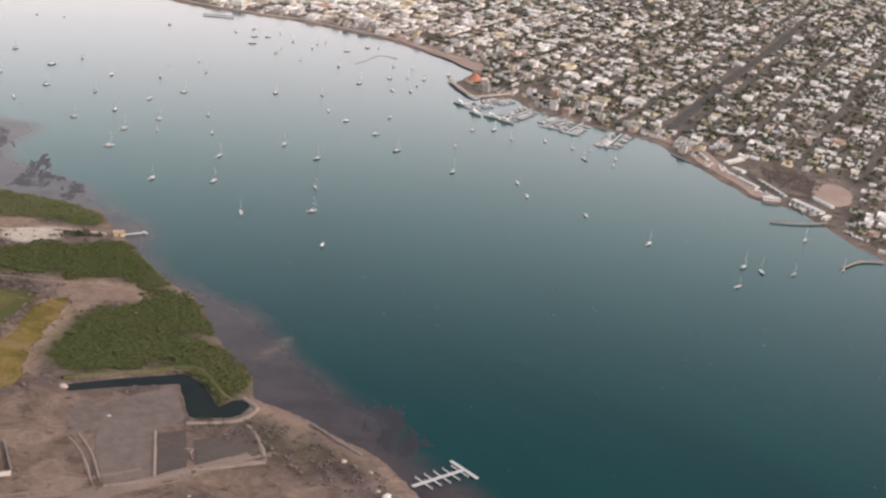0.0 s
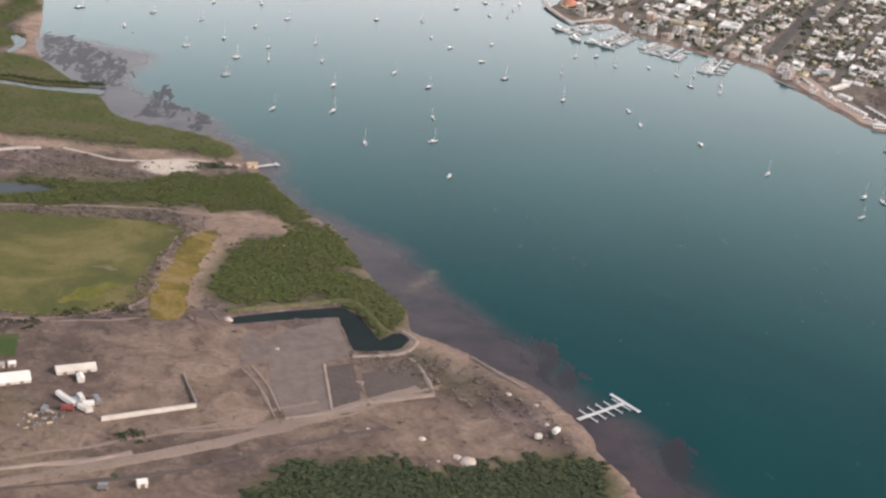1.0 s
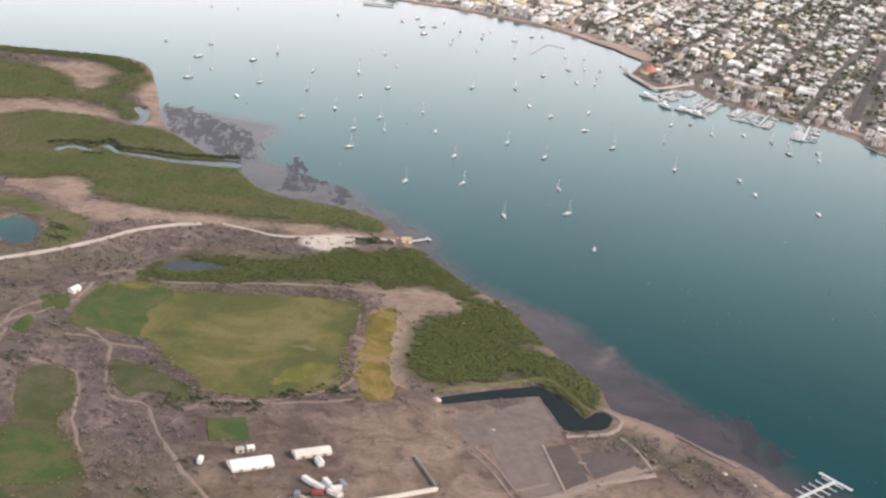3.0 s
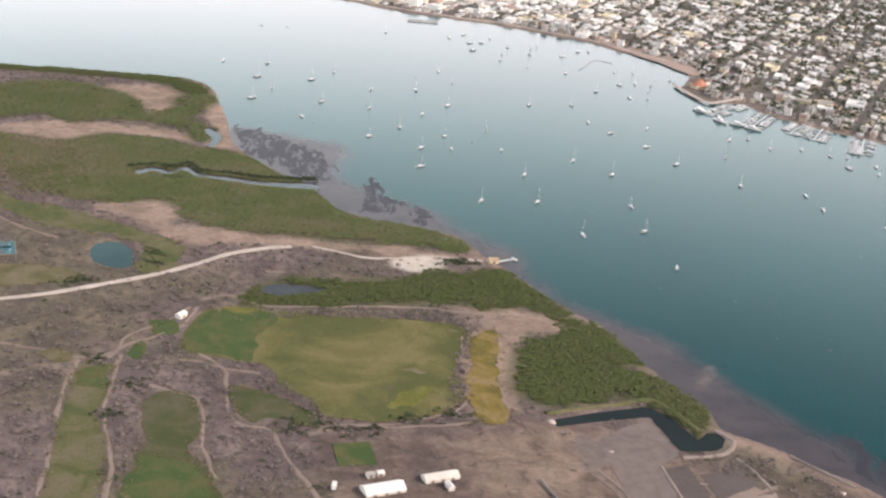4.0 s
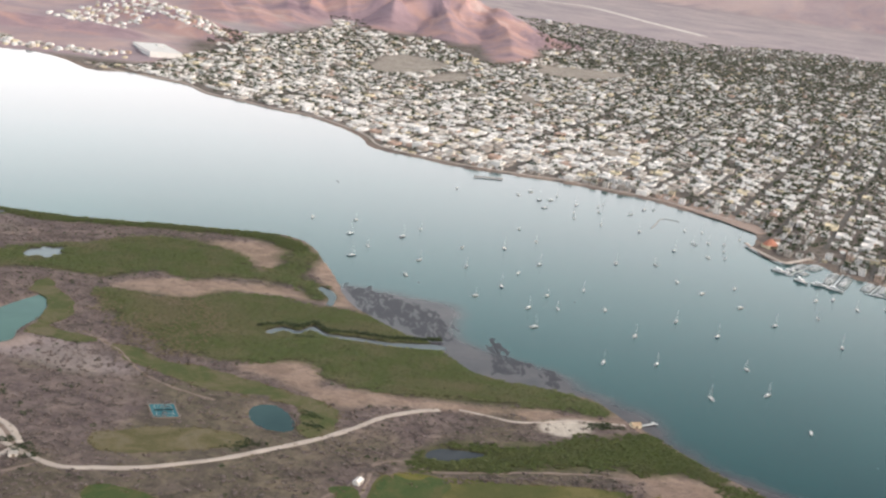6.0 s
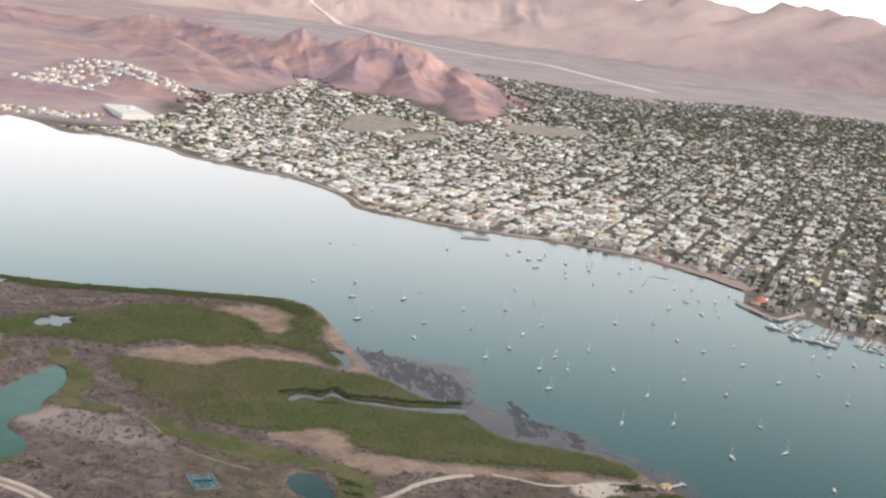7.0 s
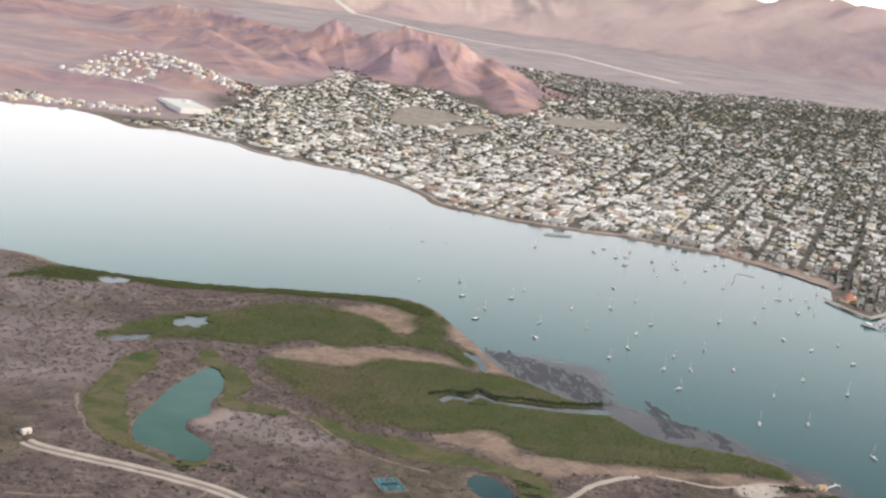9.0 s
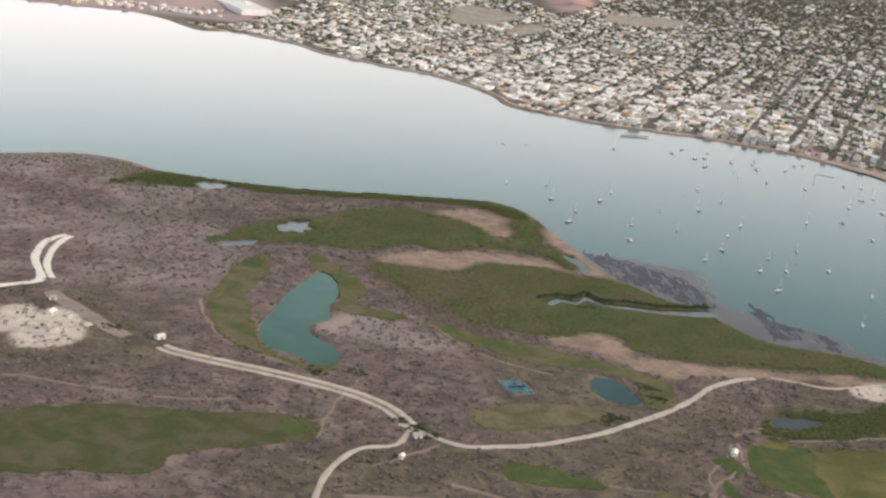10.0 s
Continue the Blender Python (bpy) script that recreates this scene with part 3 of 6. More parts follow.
    # far west scrub is paled too, as haze put into its colour
    west_haze = 0.40 * ease(-xs + v * 2, 165, 215) * ease(ys + v * 2, 535, 600) * ease(rough_field(xs, ys, 40, 4, 48), 0.3, 0.6)
    fields["plain"][near] = np.maximum(0.42 * ease(pale + w + v, -6, 6), west_haze)
    for edge in SPOIL:
        spoil[near] = np.maximum(spoil[near], ease(depth_in(spline(outline(edge), 3), xs, ys) + w * 0.5 + 2, -1.5, 1.5))
    turf = ease(rough_field(x, y, 60, 4, 21), 0.52, 0.70) * 0.45 * (pen > 6)
    turf = np.maximum(turf, 0.6 * ease(rough_field(x, y, 26, 4, 23), 0.46, 0.62) * ease(-y, -345, -320) * ease(-x, -75, -45) * ease(x, -20, 0) * (y > 220))
    fields.update(sand=sand, mud=mud, turf=turf, white=spoil, earth=earth)
    return z, fields


def axis(*runs):
    """Grid lines: (from, to, step) one run after the other."""
    return np.concatenate([np.arange(a, b, s) for a, b, s in runs] + [[runs[-1][1]]])


def sheet(xs, ys):
    x, y = np.meshgrid(xs, ys)
    k, m = len(xs), len(ys)
    i = (np.arange(m - 1)[:, None] * k + np.arange(k - 1)).ravel()
    return x.ravel(), y.ravel(), np.stack([i, i + 1, i + 1 + k, i + k], 1)


# ---------------------------------------------------------------- ground and sea
gx, gy, gf = sheet(axis((-2500, -900, 80), (-900, -340, 10), (-340, 260, 2.5), (260, 900, 8), (900, 3500, 65)),
                   axis((-1500, 200, 60), (200, 800, 2.5), (800, 2600, 9), (2600, 5000, 24)))
gz, fields = ground_parts(gx, gy)
ground = bulk("ground", np.stack([gx, gy, gz], 1), gf, GROUND, "dry sandy ground with scrub, marsh and bare red hills", "ground", "structure", fields)
ground.data.polygons.foreach_set("use_smooth", [True] * len(ground.data.polygons))


def ground_at(x, y):
    return float(ground_parts(np.array([float(x)]), np.array([float(y)]))[0][0])


wx, wy, wf = sheet(axis((-2490, -100, 60), (-100, 330, 3), (330, 3490, 60)), axis((-1490, 200, 60), (200, 760, 3), (760, 1700, 20)))
shoal = ease(depth_in(SHOAL, wx, wy) + (rough_field(wx, wy, 40, 4, 3) - 0.5) * 26, -2, 13)
weed = np.zeros_like(wx)
for edge in WEED:
    weed = np.maximum(weed, ease(depth_in(spline(outline(edge), 3), wx, wy) + (rough_field(wx * 1.6, wy * 0.6, 11, 4, 4) - 0.5) * 17, -3.5, 3.0))
bar = ease(0.4 - line_distance(spline(outline("171,399 173,405 178,410 179,417"), 2, False), wx, wy) + (rough_field(wx, wy, 6, 2, 8) - 0.5) * 2.5, -1.6, 1.6) * 0.5
sea = bulk("water", np.stack([wx, wy, 0 * wx], 1), wf, SEA, "calm teal bay with brown weed along the near shore", "sea", "structure", dict(shoal=shoal, weed=weed * 0.72, bar=bar))
SHORE_Z = 0.62


def patch(name, edge, z, material, label, category, ragged=0.0, step=1.1, parent=None, kind="structure"):
    """A flat piece of ground cover with a slightly ragged edge and a thin rim."""
    p = spline(outline(edge), step) if isinstance(edge, str) else edge
    if ragged:
        way = np.roll(p, -1, 0) - np.roll(p, 1, 0)
        side = np.stack([way[:, 1], -way[:, 0]], 1) / (np.linalg.norm(way, axis=1)[:, None] + 1e-9)
        p = p + side * ragged * 22 * (rough_field(p[:, 0], p[:, 1], 7, 4, 12) - 0.5)[:, None]
    bm = bmesh.new()
    rim = [bm.verts.new((q[0], q[1], z)) for q in p]
    edges = [bm.edges.new((a, b)) for a, b in zip(rim, rim[1:] + rim[:1])]
    bmesh.ops.triangle_fill(bm, use_beauty=True, edges=edges)
    bmesh.ops.recalc_face_normals(bm, faces=bm.faces[:])
    if sum(f.normal.z for f in bm.faces) < 0:
        bmesh.ops.reverse_faces(bm, faces=bm.faces[:])
    low = [bm.verts.new((v.co.x, v.co.y, z - 0.4)) for v in rim]
    for a in range(len(rim)):
        b = (a + 1) % len(rim)
        bm.faces.new((rim[a], low[a], low[b], rim[b]))
    me = bpy.data.meshes.new(name)
    bm.to_mesh(me)
    bm.free()
    return tagged(ready(name, me, material, parent), label, category, "", kind)


def strip(name, line, wide, z, material, label, category, ragged=0.25, crown=0.06, parent=None):
    """A road or bank along a line, slightly domed, with uneven edges."""
    p = spline(outline(line), 2.0, False) if isinstance(line, str) else line
    way = np.gradient(p, axis=0)
    side = np.stack([-way[:, 1], way[:, 0]], 1) / (np.linalg.norm(way, axis=1)[:, None] + 1e-9)
    w = wide / 2 * (1 + ragged * (rough_field(p[:, 0], p[:, 1], 6, 3, 14) - 0.5) * 2)[:, None]
    z = np.zeros(len(p)) + z
    rows = [(p + side * w * s, z + zz) for s, zz in ((-1.15, -0.35), (-0.85, -0.02), (-0.4, crown), (0.4, crown), (0.85, -0.02), (1.15, -0.35))]
    rings = [[(q[i][0], q[i][1], zz[i]) for q, zz in rows] for i in range(len(p))]
    return tagged(part(name, Shape().loft(rings, close=False, caps=False), material, parent), label, category, "", "structure")


for key, (edge, water, words, kind) in PONDS.items():
    patch(key, spline(outline(edge), 2), 0.36, water, words, kind, 0.45 if key in ("tidal_pond", "shore_pond") else 0.1 if water is TIDAL else 0.05)
patch("basin", outline(BASIN_EDGE), 0.34, BASIN, "dark dredged basin bent round the graded pad", "basin")
patch("playing_field", "-4,405 1,431 12,433 31,435 51,435 71,436 93,432 88,400 88,379 83,368 71,362 60,358 46,359 40,369 30,378 26,390 14,394 1,397", 0.84, FIELD,
      "large yellowing green grass field", "field", 0.14)
patch("watered_turf", "-3,405 1,430 12,432 25,431 22,412 22,394 14,395 1,398", 0.90, GREEN, "darker watered end of the grass field", "turf", 0.35)
patch("lime_turf", "63.1,369.3 67.7,378.8 73.7,382.4 80.1,381.8 78,373.7 69.3,368.7", 0.872, LIME, "bright lime patch of the grass field", "turf", 0.5)
patch("worn_turf", "66.8,395.2 72.8,397.8 77.1,394.3 70.3,393.3", 0.868, DRY, "dry worn spot in the grass field", "turf", 0.4)
patch("worn_turf", "60.6,380.5 64.6,383.4 66.1,380.5 62.1,377.6", 0.868, DRY, "dry worn spot in the grass field", "turf", 0.4)
patch("turf_plot", outline("47,342.4 58,345.4 60,332.2 49,330.2"), 0.88, GREEN, "small square plot of dark green turf", "turf")
patch("yellow_rough", "94.5,424.7 104.2,434.6 103.2,415.9 100.7,388.7 102.2,368.2 92,362.2 90.4,386.3 93,411.1", 0.86, YELLOW, "band of yellow rough grass beside the sand", "grass", 0.22)
for k, (edge, m, words) in enumerate((
        ("15,375 28,370 41,361 44,354 30,351 19,356", ROUGH, "patch of green rough beside a dirt path"),
        ("-33.3,379.6 -27.8,382.9 -21.6,383 -21.8,373.2 -21.1,353.1 -17.2,338.4 -14.5,315.6 -14.2,293.7 -26.9,292.4 -28.8,313.9 -30.7,338.3 -32,358.6", FAIRWAY, "long green fairway through dry scrub"),
        ("-9.4,363.7 0.4,370 5.4,362.2 8.2,346.8 6.8,333.5 14.6,319.1 20.5,297.5 -7,294.5 -6.9,316.5 -6.4,341.5", ROUGH, "patchy green fairway edged by scrub"),
        ("-108,544 -98,543 -82,529 -66,526 -48,516 -32,507 -20,499 -12,486 -14,470 -22,461 -27,464 -26,480 -31,493 -42,496 -51,498 -68,504 -86,516 -101,529", FAIRWAY, "curving fairway that ends round a pond"),
        ("-100,448 -81,458 -65,461 -49,459 -44,452 -56,444 -72,438 -95,434", DRY, "yellowing fairway beside the gravel road"),
        ("-201,552 -195,584 -188,611 -175,619 -175,598 -183,564 -181,529 -176,502 -162,486 -147,486 -155,479 -172,490 -188,502 -198,525", FAIRWAY, "green fairway curving round the lake"),
        ("-156,611 -152,632 -144,614 -135,599 -130,576 -137,560 -115,550 -120,542 -142,548 -146,550 -143,573 -145,597", FAIRWAY, "green bank at the head of the lake"),
        ("-18,402 -14,401 -14,389 -19,391", GREEN, "small green tee among scrub"),
        ("-15,418 -8,420 -6,410 -13,409", GREEN, "small green tee beside the shed"),
        ("-186,603 -188,611 -178,614 -177,606", GREEN, "bright putting green at the fairway head"),
        ("-96,404 -87,408 -75,403 -62,397 -63,391 -74,391 -91,394", GREEN, "green patch by the loop road"),
        ("-273.5,421.5 -253.3,431.2 -227.7,437.3 -198.5,435.3 -168.9,436.6 -157.1,431.6 -159,418.9 -178.4,409.9 -200.2,402.9 -213,386.1 -235.4,385.9 -265.2,383.2", ROUGH, "wide dull green fairway beyond the wide road"),
        ("-102,356 -87,350 -75,341 -66,329 -60,319 -56,305 -59,289 -83,287", ROUGH, "dull green fairway inside the dirt road bend"),
        ("-31.7,377.5 -28.2,381.6 -22.8,381.2 -22.5,368.9 -30.4,368.5", GREEN, "watered green head of the long fairway"),
        ("-45.4,389 -40.5,392.3 -35.2,387.4 -37.5,382.9 -42.6,383.7", DRY, "small dull green patch in the scrub"),
        ("-170.9,427.8 -166,433.2 -159.1,429.4 -161.2,422.7 -168,420.9", GREEN, "small green at the end of the dull fairway"),
        ("-6.7,325.5 1.9,327.8 12.2,321.2 14.6,304.9 -6.1,302.6", GREEN, "watered foot of the patchy fairway"),
        ("4.2,429.9 12.1,437.2 22.6,434.2 22.1,429.2 8.2,426.7", LIME, "lime-yellow grass by the marsh edge"))):
    patch("fairway", edge, 0.82 + 0.004 * k, m, words, "fairway", 0.20)

ROADS = (("road", "-128,435 -107.9,419.5 -93.2,420.3 -80.4,422.7 -66.3,429.2 -51.8,436.9 -37.1,447.5 -25.6,456.1 -15.7,464.7 -5.5,474.8 5,487 18.4,496.6 28.7,500.7", 3.0, ROAD, "pale gravel road across the scrub"),
         ("road", "37,503 48,499 59,495 73,498 87,502 106,502", 1.8, ROAD, "narrow pale road to the jetty"),
         ("road", "-215.8,494.1 -209.8,489.3 -189.2,480.6 -167.4,471.9 -146,461.2 -131.6,448.8 -123.8,433.7", 8.2, TRACK, "trodden pale earth between the two carriageways"),
         ("road", "-214.4,495.8 -208.8,491.2 -188.3,482.7 -166.5,473.9 -144.8,463 -129.9,450.2 -121.9,434.7", 3.0, ROAD, "wide pale gravel carriageway"),
         ("road", "-217.2,492.4 -210.8,487.3 -190,478.6 -168.3,469.9 -147.2,459.3 -133.3,447.4 -125.8,432.7", 2.4, ROAD, "second carriageway of the gravel road"),
         ("road", "-124,430 -130,417 -142,413 -150,403 -156,389 -160,370", 2.4, ROAD, "pale loop road through scrub"),
         ("road", "-150,378 -118,378 -96.9,375.9 -86.3,366.8 -75.9,357.3 -65.8,347.8 -55.7,336.2 -49.7,326.3 -47.6,319 -47.4,308.9 -47.6,290.2", 2.4, TRACK, "dirt road of a curving pair"),
         ("road", "-114.3,389.3 -98.2,380.9 -83.6,369.5 -69.4,357.5 -57.7,347.3 -49.3,335.1 -44.3,323.3 -42.1,310.9 -40.8,290.9", 2.2, TRACK, "dirt road of a curving pair"),
         ("road", "40,258 70,270 96,283 122,297 148,315 172,332", 4.2, TRACK, "broad trodden dirt road across the yard"),
         ("road", "-229.9,502.6 -238.6,511.6 -249.4,526.6 -259.7,538.2 -266.5,549", 9.0, BERM, "broad pale dirt apron of the unfinished road"),
         ("road", "-299.9,543.8 -286.8,552.5 -275.2,559.7 -273.7,567.7 -280.3,592 -280.4,613.8 -276.1,625.9 -272,629.8", 4.0, RIVER, "white unfinished road by the earthworks"),
         ("road", "-268.7,565.7 -274,585.2 -274.7,607.2 -272.4,622.2 -269.7,628.6", 3.4, RIVER, "white unfinished road by the earthworks"))
PATHS = ("-2,401 12,387 15,363 20,351 29,348 35,332 44,312 52,300", "44,353 60,356 71,360 86,370 90,380 90,405 92,425",
         "100,296 129,306 145,315 162,325 177,332", "60,266 96,281 122,295 150,314 178,334", "60,276 107,299 144,320", "-4,433 -12,418 -20,408 -24,392 -28,386",
         "-59.5,393.4 -47.6,392 -36.4,388 -29.3,389.1 -22.6,395.3 -17.6,402.5 -11.4,407.6 -4.3,417.9 -1.9,433.2", "0,440 10,446 22,440 44,442 60,446 80,448 96,446", "-122,556 -112,546 -100,532 -90,512 -76,498 -60,490",
         "-140,400 -120,414 -112,424", "-140.5,473.4 -145.9,459.6 -150.5,447.1 -153.4,434.9 -157.4,419.1", "-277.8,459.8 -257.6,456.3 -239.2,451.5 -209,445.5 -185.1,448", "-32.9,386.1 -34.3,373.2 -32.7,351.5 -30,338.3 -29,313.3 -27.9,294.9", "-20.5,391.4 -21.3,379.1 -20.2,360.3 -18.3,343.2 -14.6,330.7 -12,315.4 -11.5,296.6", "-3.1,390.9 6.9,390.4 14.3,386.2 23.4,385.2", "-10.2,372.2 -2.2,368.9 4.8,365.8 8.5,353.7 10,337.1 16.1,319.3",
         "92,362 70,356 50,354 44,350", "-204,552 -201,530 -192,506 -176,492 -160,480")
for name, line, wide, m, words in ROADS:
    p = spline(outline(line), 2.0, False)
    strip(name, p, wide, ground_parts(p[:, 0], p[:, 1])[0] + (0.0 if wide > 8 else 0.14), m, words, "road", 0.35)
for line in PATHS:
    p = spline(outline(line), 1.5, False)
    p = p + (np.stack([rough_field(p[:, 0], p[:, 1], 9, 3, 91), rough_field(p[:, 0], p[:, 1], 9, 3, 92)], 1) - 0.5) * 3
    strip("path", p, 1.5, ground_parts(p[:, 0], p[:, 1])[0] + 0.02, TRACK, "pale dirt track worn through scrub", "path", 0.9)
patch("graded_pad", outline("127.2,354.8 137,364.6 147.3,371 152.5,349.7 144.8,342.6 145.4,329.4 147.2,315.4 135.6,311.7 130.8,326.8"), 0.80, PAD, "graded grey earth pad inside low sand banks", "earth pad")
for line, wide in (("144.8,341.9 146.3,329.6 148,315", 1.1), ("135.6,309.9 148.1,315 157.3,321.4 168.6,326.5 176.2,329.1", 2.6), ("176.2,329.1 174.6,337.9 172.2,346 170,349.8", 1.2),
                   ("154.1,332.9 156.4,333 155.7,330.9 157.1,326.4", 0.7), ("122.2,335.1 127.4,326.2 132.9,310.4", 1.0), ("124.7,336.9 129.9,326.7 134.3,312.7", 0.9),
                   ("152.8,348.3 161.6,350.3 168.2,353.4 172.1,361.4 167.9,367.4", 1.5), ("188.4,354.3 195.1,346.1 203.2,337", 1.0), ("66.5,275.4 73.4,277.6 79.1,279.8 88.9,282.5 99.3,288", 1.8)):
    strip("sand_bank", line, wide, 0.88, BERM, "low bank of pushed-up pale sand", "bank", 0.8, 0.22)
p = spline(outline("114,371 122,374.5 131,378 142,382.5 150,386 155,382 159,374 163,365"), 1.5, False)
strip("grass_bank", p, 2.2, ground_parts(p[:, 0], p[:, 1])[0] + 0.35, FAIRWAY, "yellow-green grass bank between basin and mangrove", "bank", 0.3, 0.25)
patch("silt_cell", outline("145.4,340.3 153.1,344.2 155,331.1 155.7,321.1 148.1,315.9 146.6,326.5"), 0.83, SILT, "damp dark silt between the sand banks", "earth pad")
patch("silt_cell", outline("155.7,338.5 170.4,343.9 173.7,330.6 157.7,324"), 0.83, SILT, "damp dark silt between the sand banks", "earth pad")
patch("damp_patch", "113.8,344.4 117.8,355.2 126.1,358.3 128.8,349.4 127.8,340.1 118.9,337.1", 0.79, PAD, "grey damp patch of trodden earth", "earth pad", 0.3)
strip("ditch", "53.1,263.4 77.6,269.8 109.8,280.4 124.6,288.8 135.9,295.3 150.7,303.2 163,309.8", 1.6, 0.84, SILT, "dark trodden rut along the dirt road", "track", 0.7, 0.02)


# ---------------------------------------------------------------- plants
rng = np.random.default_rng(7)


def tuft(leaves, flat=0.7, size=0.34, seed=0, lie=0.6):
    """A clump of leaf sprays round an uneven dome: (n, 3, 3) triangles of about unit size."""
    g = np.random.default_rng(seed)
    a, b = g.uniform(0, math.tau, leaves), np.arccos(g.uniform(-0.1, 1, leaves))
    r = g.uniform(0.55, 1.0, leaves) * (1 + 0.25 * np.sin(3 * a + seed))
    mid = np.stack([r * np.sin(b) * np.cos(a), r * np.sin(b) * np.sin(a), flat * r * np.cos(b) + 0.25], 1)
    tri = g.normal(0, 1, (leaves, 3, 3))
    tri -= tri.mean(1, keepdims=True)
    tri *= size / (np.linalg.norm(tri, axis=2, keepdims=True) + 1e-6)
    tri[:, :, 2] *= lie
    return mid[:, None] + tri


def scatter(name, places, sizes, leaves, material, label, category, flat=0.7, leaf=0.34, lie=0.6):
    """Many clumps joined into one mesh, each turned and sized by itself."""
    kinds = [tuft(leaves, flat, leaf, 40 + k, lie) for k in range(6)]
    which, turn = rng.integers(0, 6, len(places)), rng.uniform(0, math.tau, len(places))
    tris = np.stack(kinds)[which]
    c, s = np.cos(turn)[:, None, None], np.sin(turn)[:, None, None]
    out = np.stack([tris[..., 0] * c - tris[..., 1] * s, tris[..., 0] * s + tris[..., 1] * c, tris[..., 2]], -1)
    k = np.asarray(sizes)[:, None, None, None]
    out = out * k * np.array([1, 1, 1.0]) + places[:, None, None, :]
    v = out.reshape(-1, 3)
    return bulk(name, v, np.arange(len(v)).reshape(-1, 3), material, label, category)


def spots(poly, gap, margin=0.5):
    """Uneven grid of places inside an outline."""
    lo, hi = poly.min(0), poly.max(0)
    x, y = np.meshgrid(np.arange(lo[0], hi[0], gap), np.arange(lo[1], hi[1], gap))
    x, y = (q.ravel() + rng.uniform(-0.5, 0.5, q.size) * gap for q in (x, y))
    inner = depth_in(poly, x, y) + (rough_field(x, y, 14, 4, 6) - 0.5) * 12
    inner = inner + (rough_field(x, y, 5, 3, 16) - 0.5) * 7
    ok = (inner > margin - 3) & (rng.uniform(0, 1, x.shape) < 0.12 + 0.88 * ease(inner, -3, 4.5))
    return np.stack([x[ok], y[ok]], 1)


def clear_of_water(q, margin=0.6):
    ok = np.ones(len(q), bool)
    for edge, *_ in PONDS.values():
        ok &= depth_in(spline(outline(edge), 3), q[:, 0], q[:, 1]) < -margin
    return ok & (depth_in(outline(BASIN_EDGE), q[:, 0], q[:, 1]) < -margin) & (depth_in(PENINSULA, q[:, 0], q[:, 1]) > 0.2)


for key, gap, size, mat_, words in (("mid", 1.35, 1.15, MANGROVE, "low green marsh shrubs spread over tidal mud"), ("far", 1.5, 1.25, MANGROVE, "green marsh thicket on the far point"),
                                    ("rim", 1.4, 1.2, THICKET, "dark mangrove fringe along the far beach"), ("spit", 1.5, 1.1, THICKET, "dark mangrove clumps on the far sand spit"), ("strip", 1.25, 1.05, THICKET, "dense mangrove strip along the shore"),
                                    ("block", 1.2, 1.1, THICKET, "tall dark mangrove thicket beside the basin"), ("near", 1.5, 1.2, CROWN, "dense mangrove below the sand flats")):
    q = spots(spline(outline(MARSH[key]), 3), gap)
    q = q[clear_of_water(q)]
    z = ground_parts(q[:, 0], q[:, 1])[0]
    scatter("marsh_plants" if mat_ is MANGROVE else "mangrove", np.column_stack([q, z - 0.1]), size * rng.uniform(0.7, 1.25, len(q)), 22, mat_, words, "mangrove", 0.20 if mat_ is MANGROVE else 0.30, 0.65, 0.13 if mat_ is MANGROVE else 0.18)

# dry scrub wherever the peninsula is neither turf, sand, road nor marsh
x, y = np.meshgrid(np.arange(-420, 215, 2.0), np.arange(255, 800, 2.0))
x, y = (q.ravel() + rng.uniform(-1.5, 1.5, q.size) for q in (x, y))
keep = depth_in(PENINSULA, x, y) > 5
x, y = x[keep], y[keep]
free = np.full(x.shape, 99.0)
for ob in [o for o in scene.objects if o.name.split(".")[0] in ("fairway", "playing_field", "watered_turf", "turf_plot", "yellow_rough", "graded_pad")]:
    edge = np.array([v.co[:2] for v in ob.data.vertices if abs(v.co.z - ob.data.vertices[0].co.z) < 1e-4])
    free = np.minimum(free, -depth_in(edge, x, y))
for _, line, wide, *_ in ROADS:
    free = np.minimum(free, line_distance(outline(line), x, y) - wide / 2)
for line in PATHS:
    free = np.minimum(free, line_distance(outline(line), x, y) - 0.6)
z, f = ground_parts(x, y)
YARD = outline("40,348 62,354 92,362 120,366 180,330 225,286 200,250 60,250 52,300 44,325")
yard = depth_in(YARD, x, y) > 0
thick = ease(rough_field(x, y, 70, 4, 51), 0.36, 0.56) * (1 - f["sand"]) * (1 - f["mud"]) * (1 - f["white"]) * np.where(yard, 0.10, 1.0)
keep = (free > 0.7) & (z > 0.5) & (rng.uniform(0, 1, x.shape) < 0.30 + 0.62 * thick) & (f["sand"] < 0.48) & (f["mud"] < 0.4) & ~(yard & (rng.uniform(0, 1, x.shape) > 0.12))
bushes = np.column_stack([x, y, z - 0.1])[keep]
size = 0.3 + 1.2 * rng.uniform(0, 1, len(bushes)) ** 2
green = rng.uniform(0, 1, len(bushes)) < 0.05 + 0.16 * ease(rough_field(bushes[:, 0], bushes[:, 1], 50, 3, 61), 0.5, 0.7)
scatter("scrub", bushes[~green], size[~green], 16, SCRUB, "leafless grey-brown desert scrub", "scrub", 0.42, 0.42)
scatter("bushes", bushes[green], 0.85 * size[green], 18, CROWN, "dark green bushes among dry scrub", "bush", 0.7, 0.40)

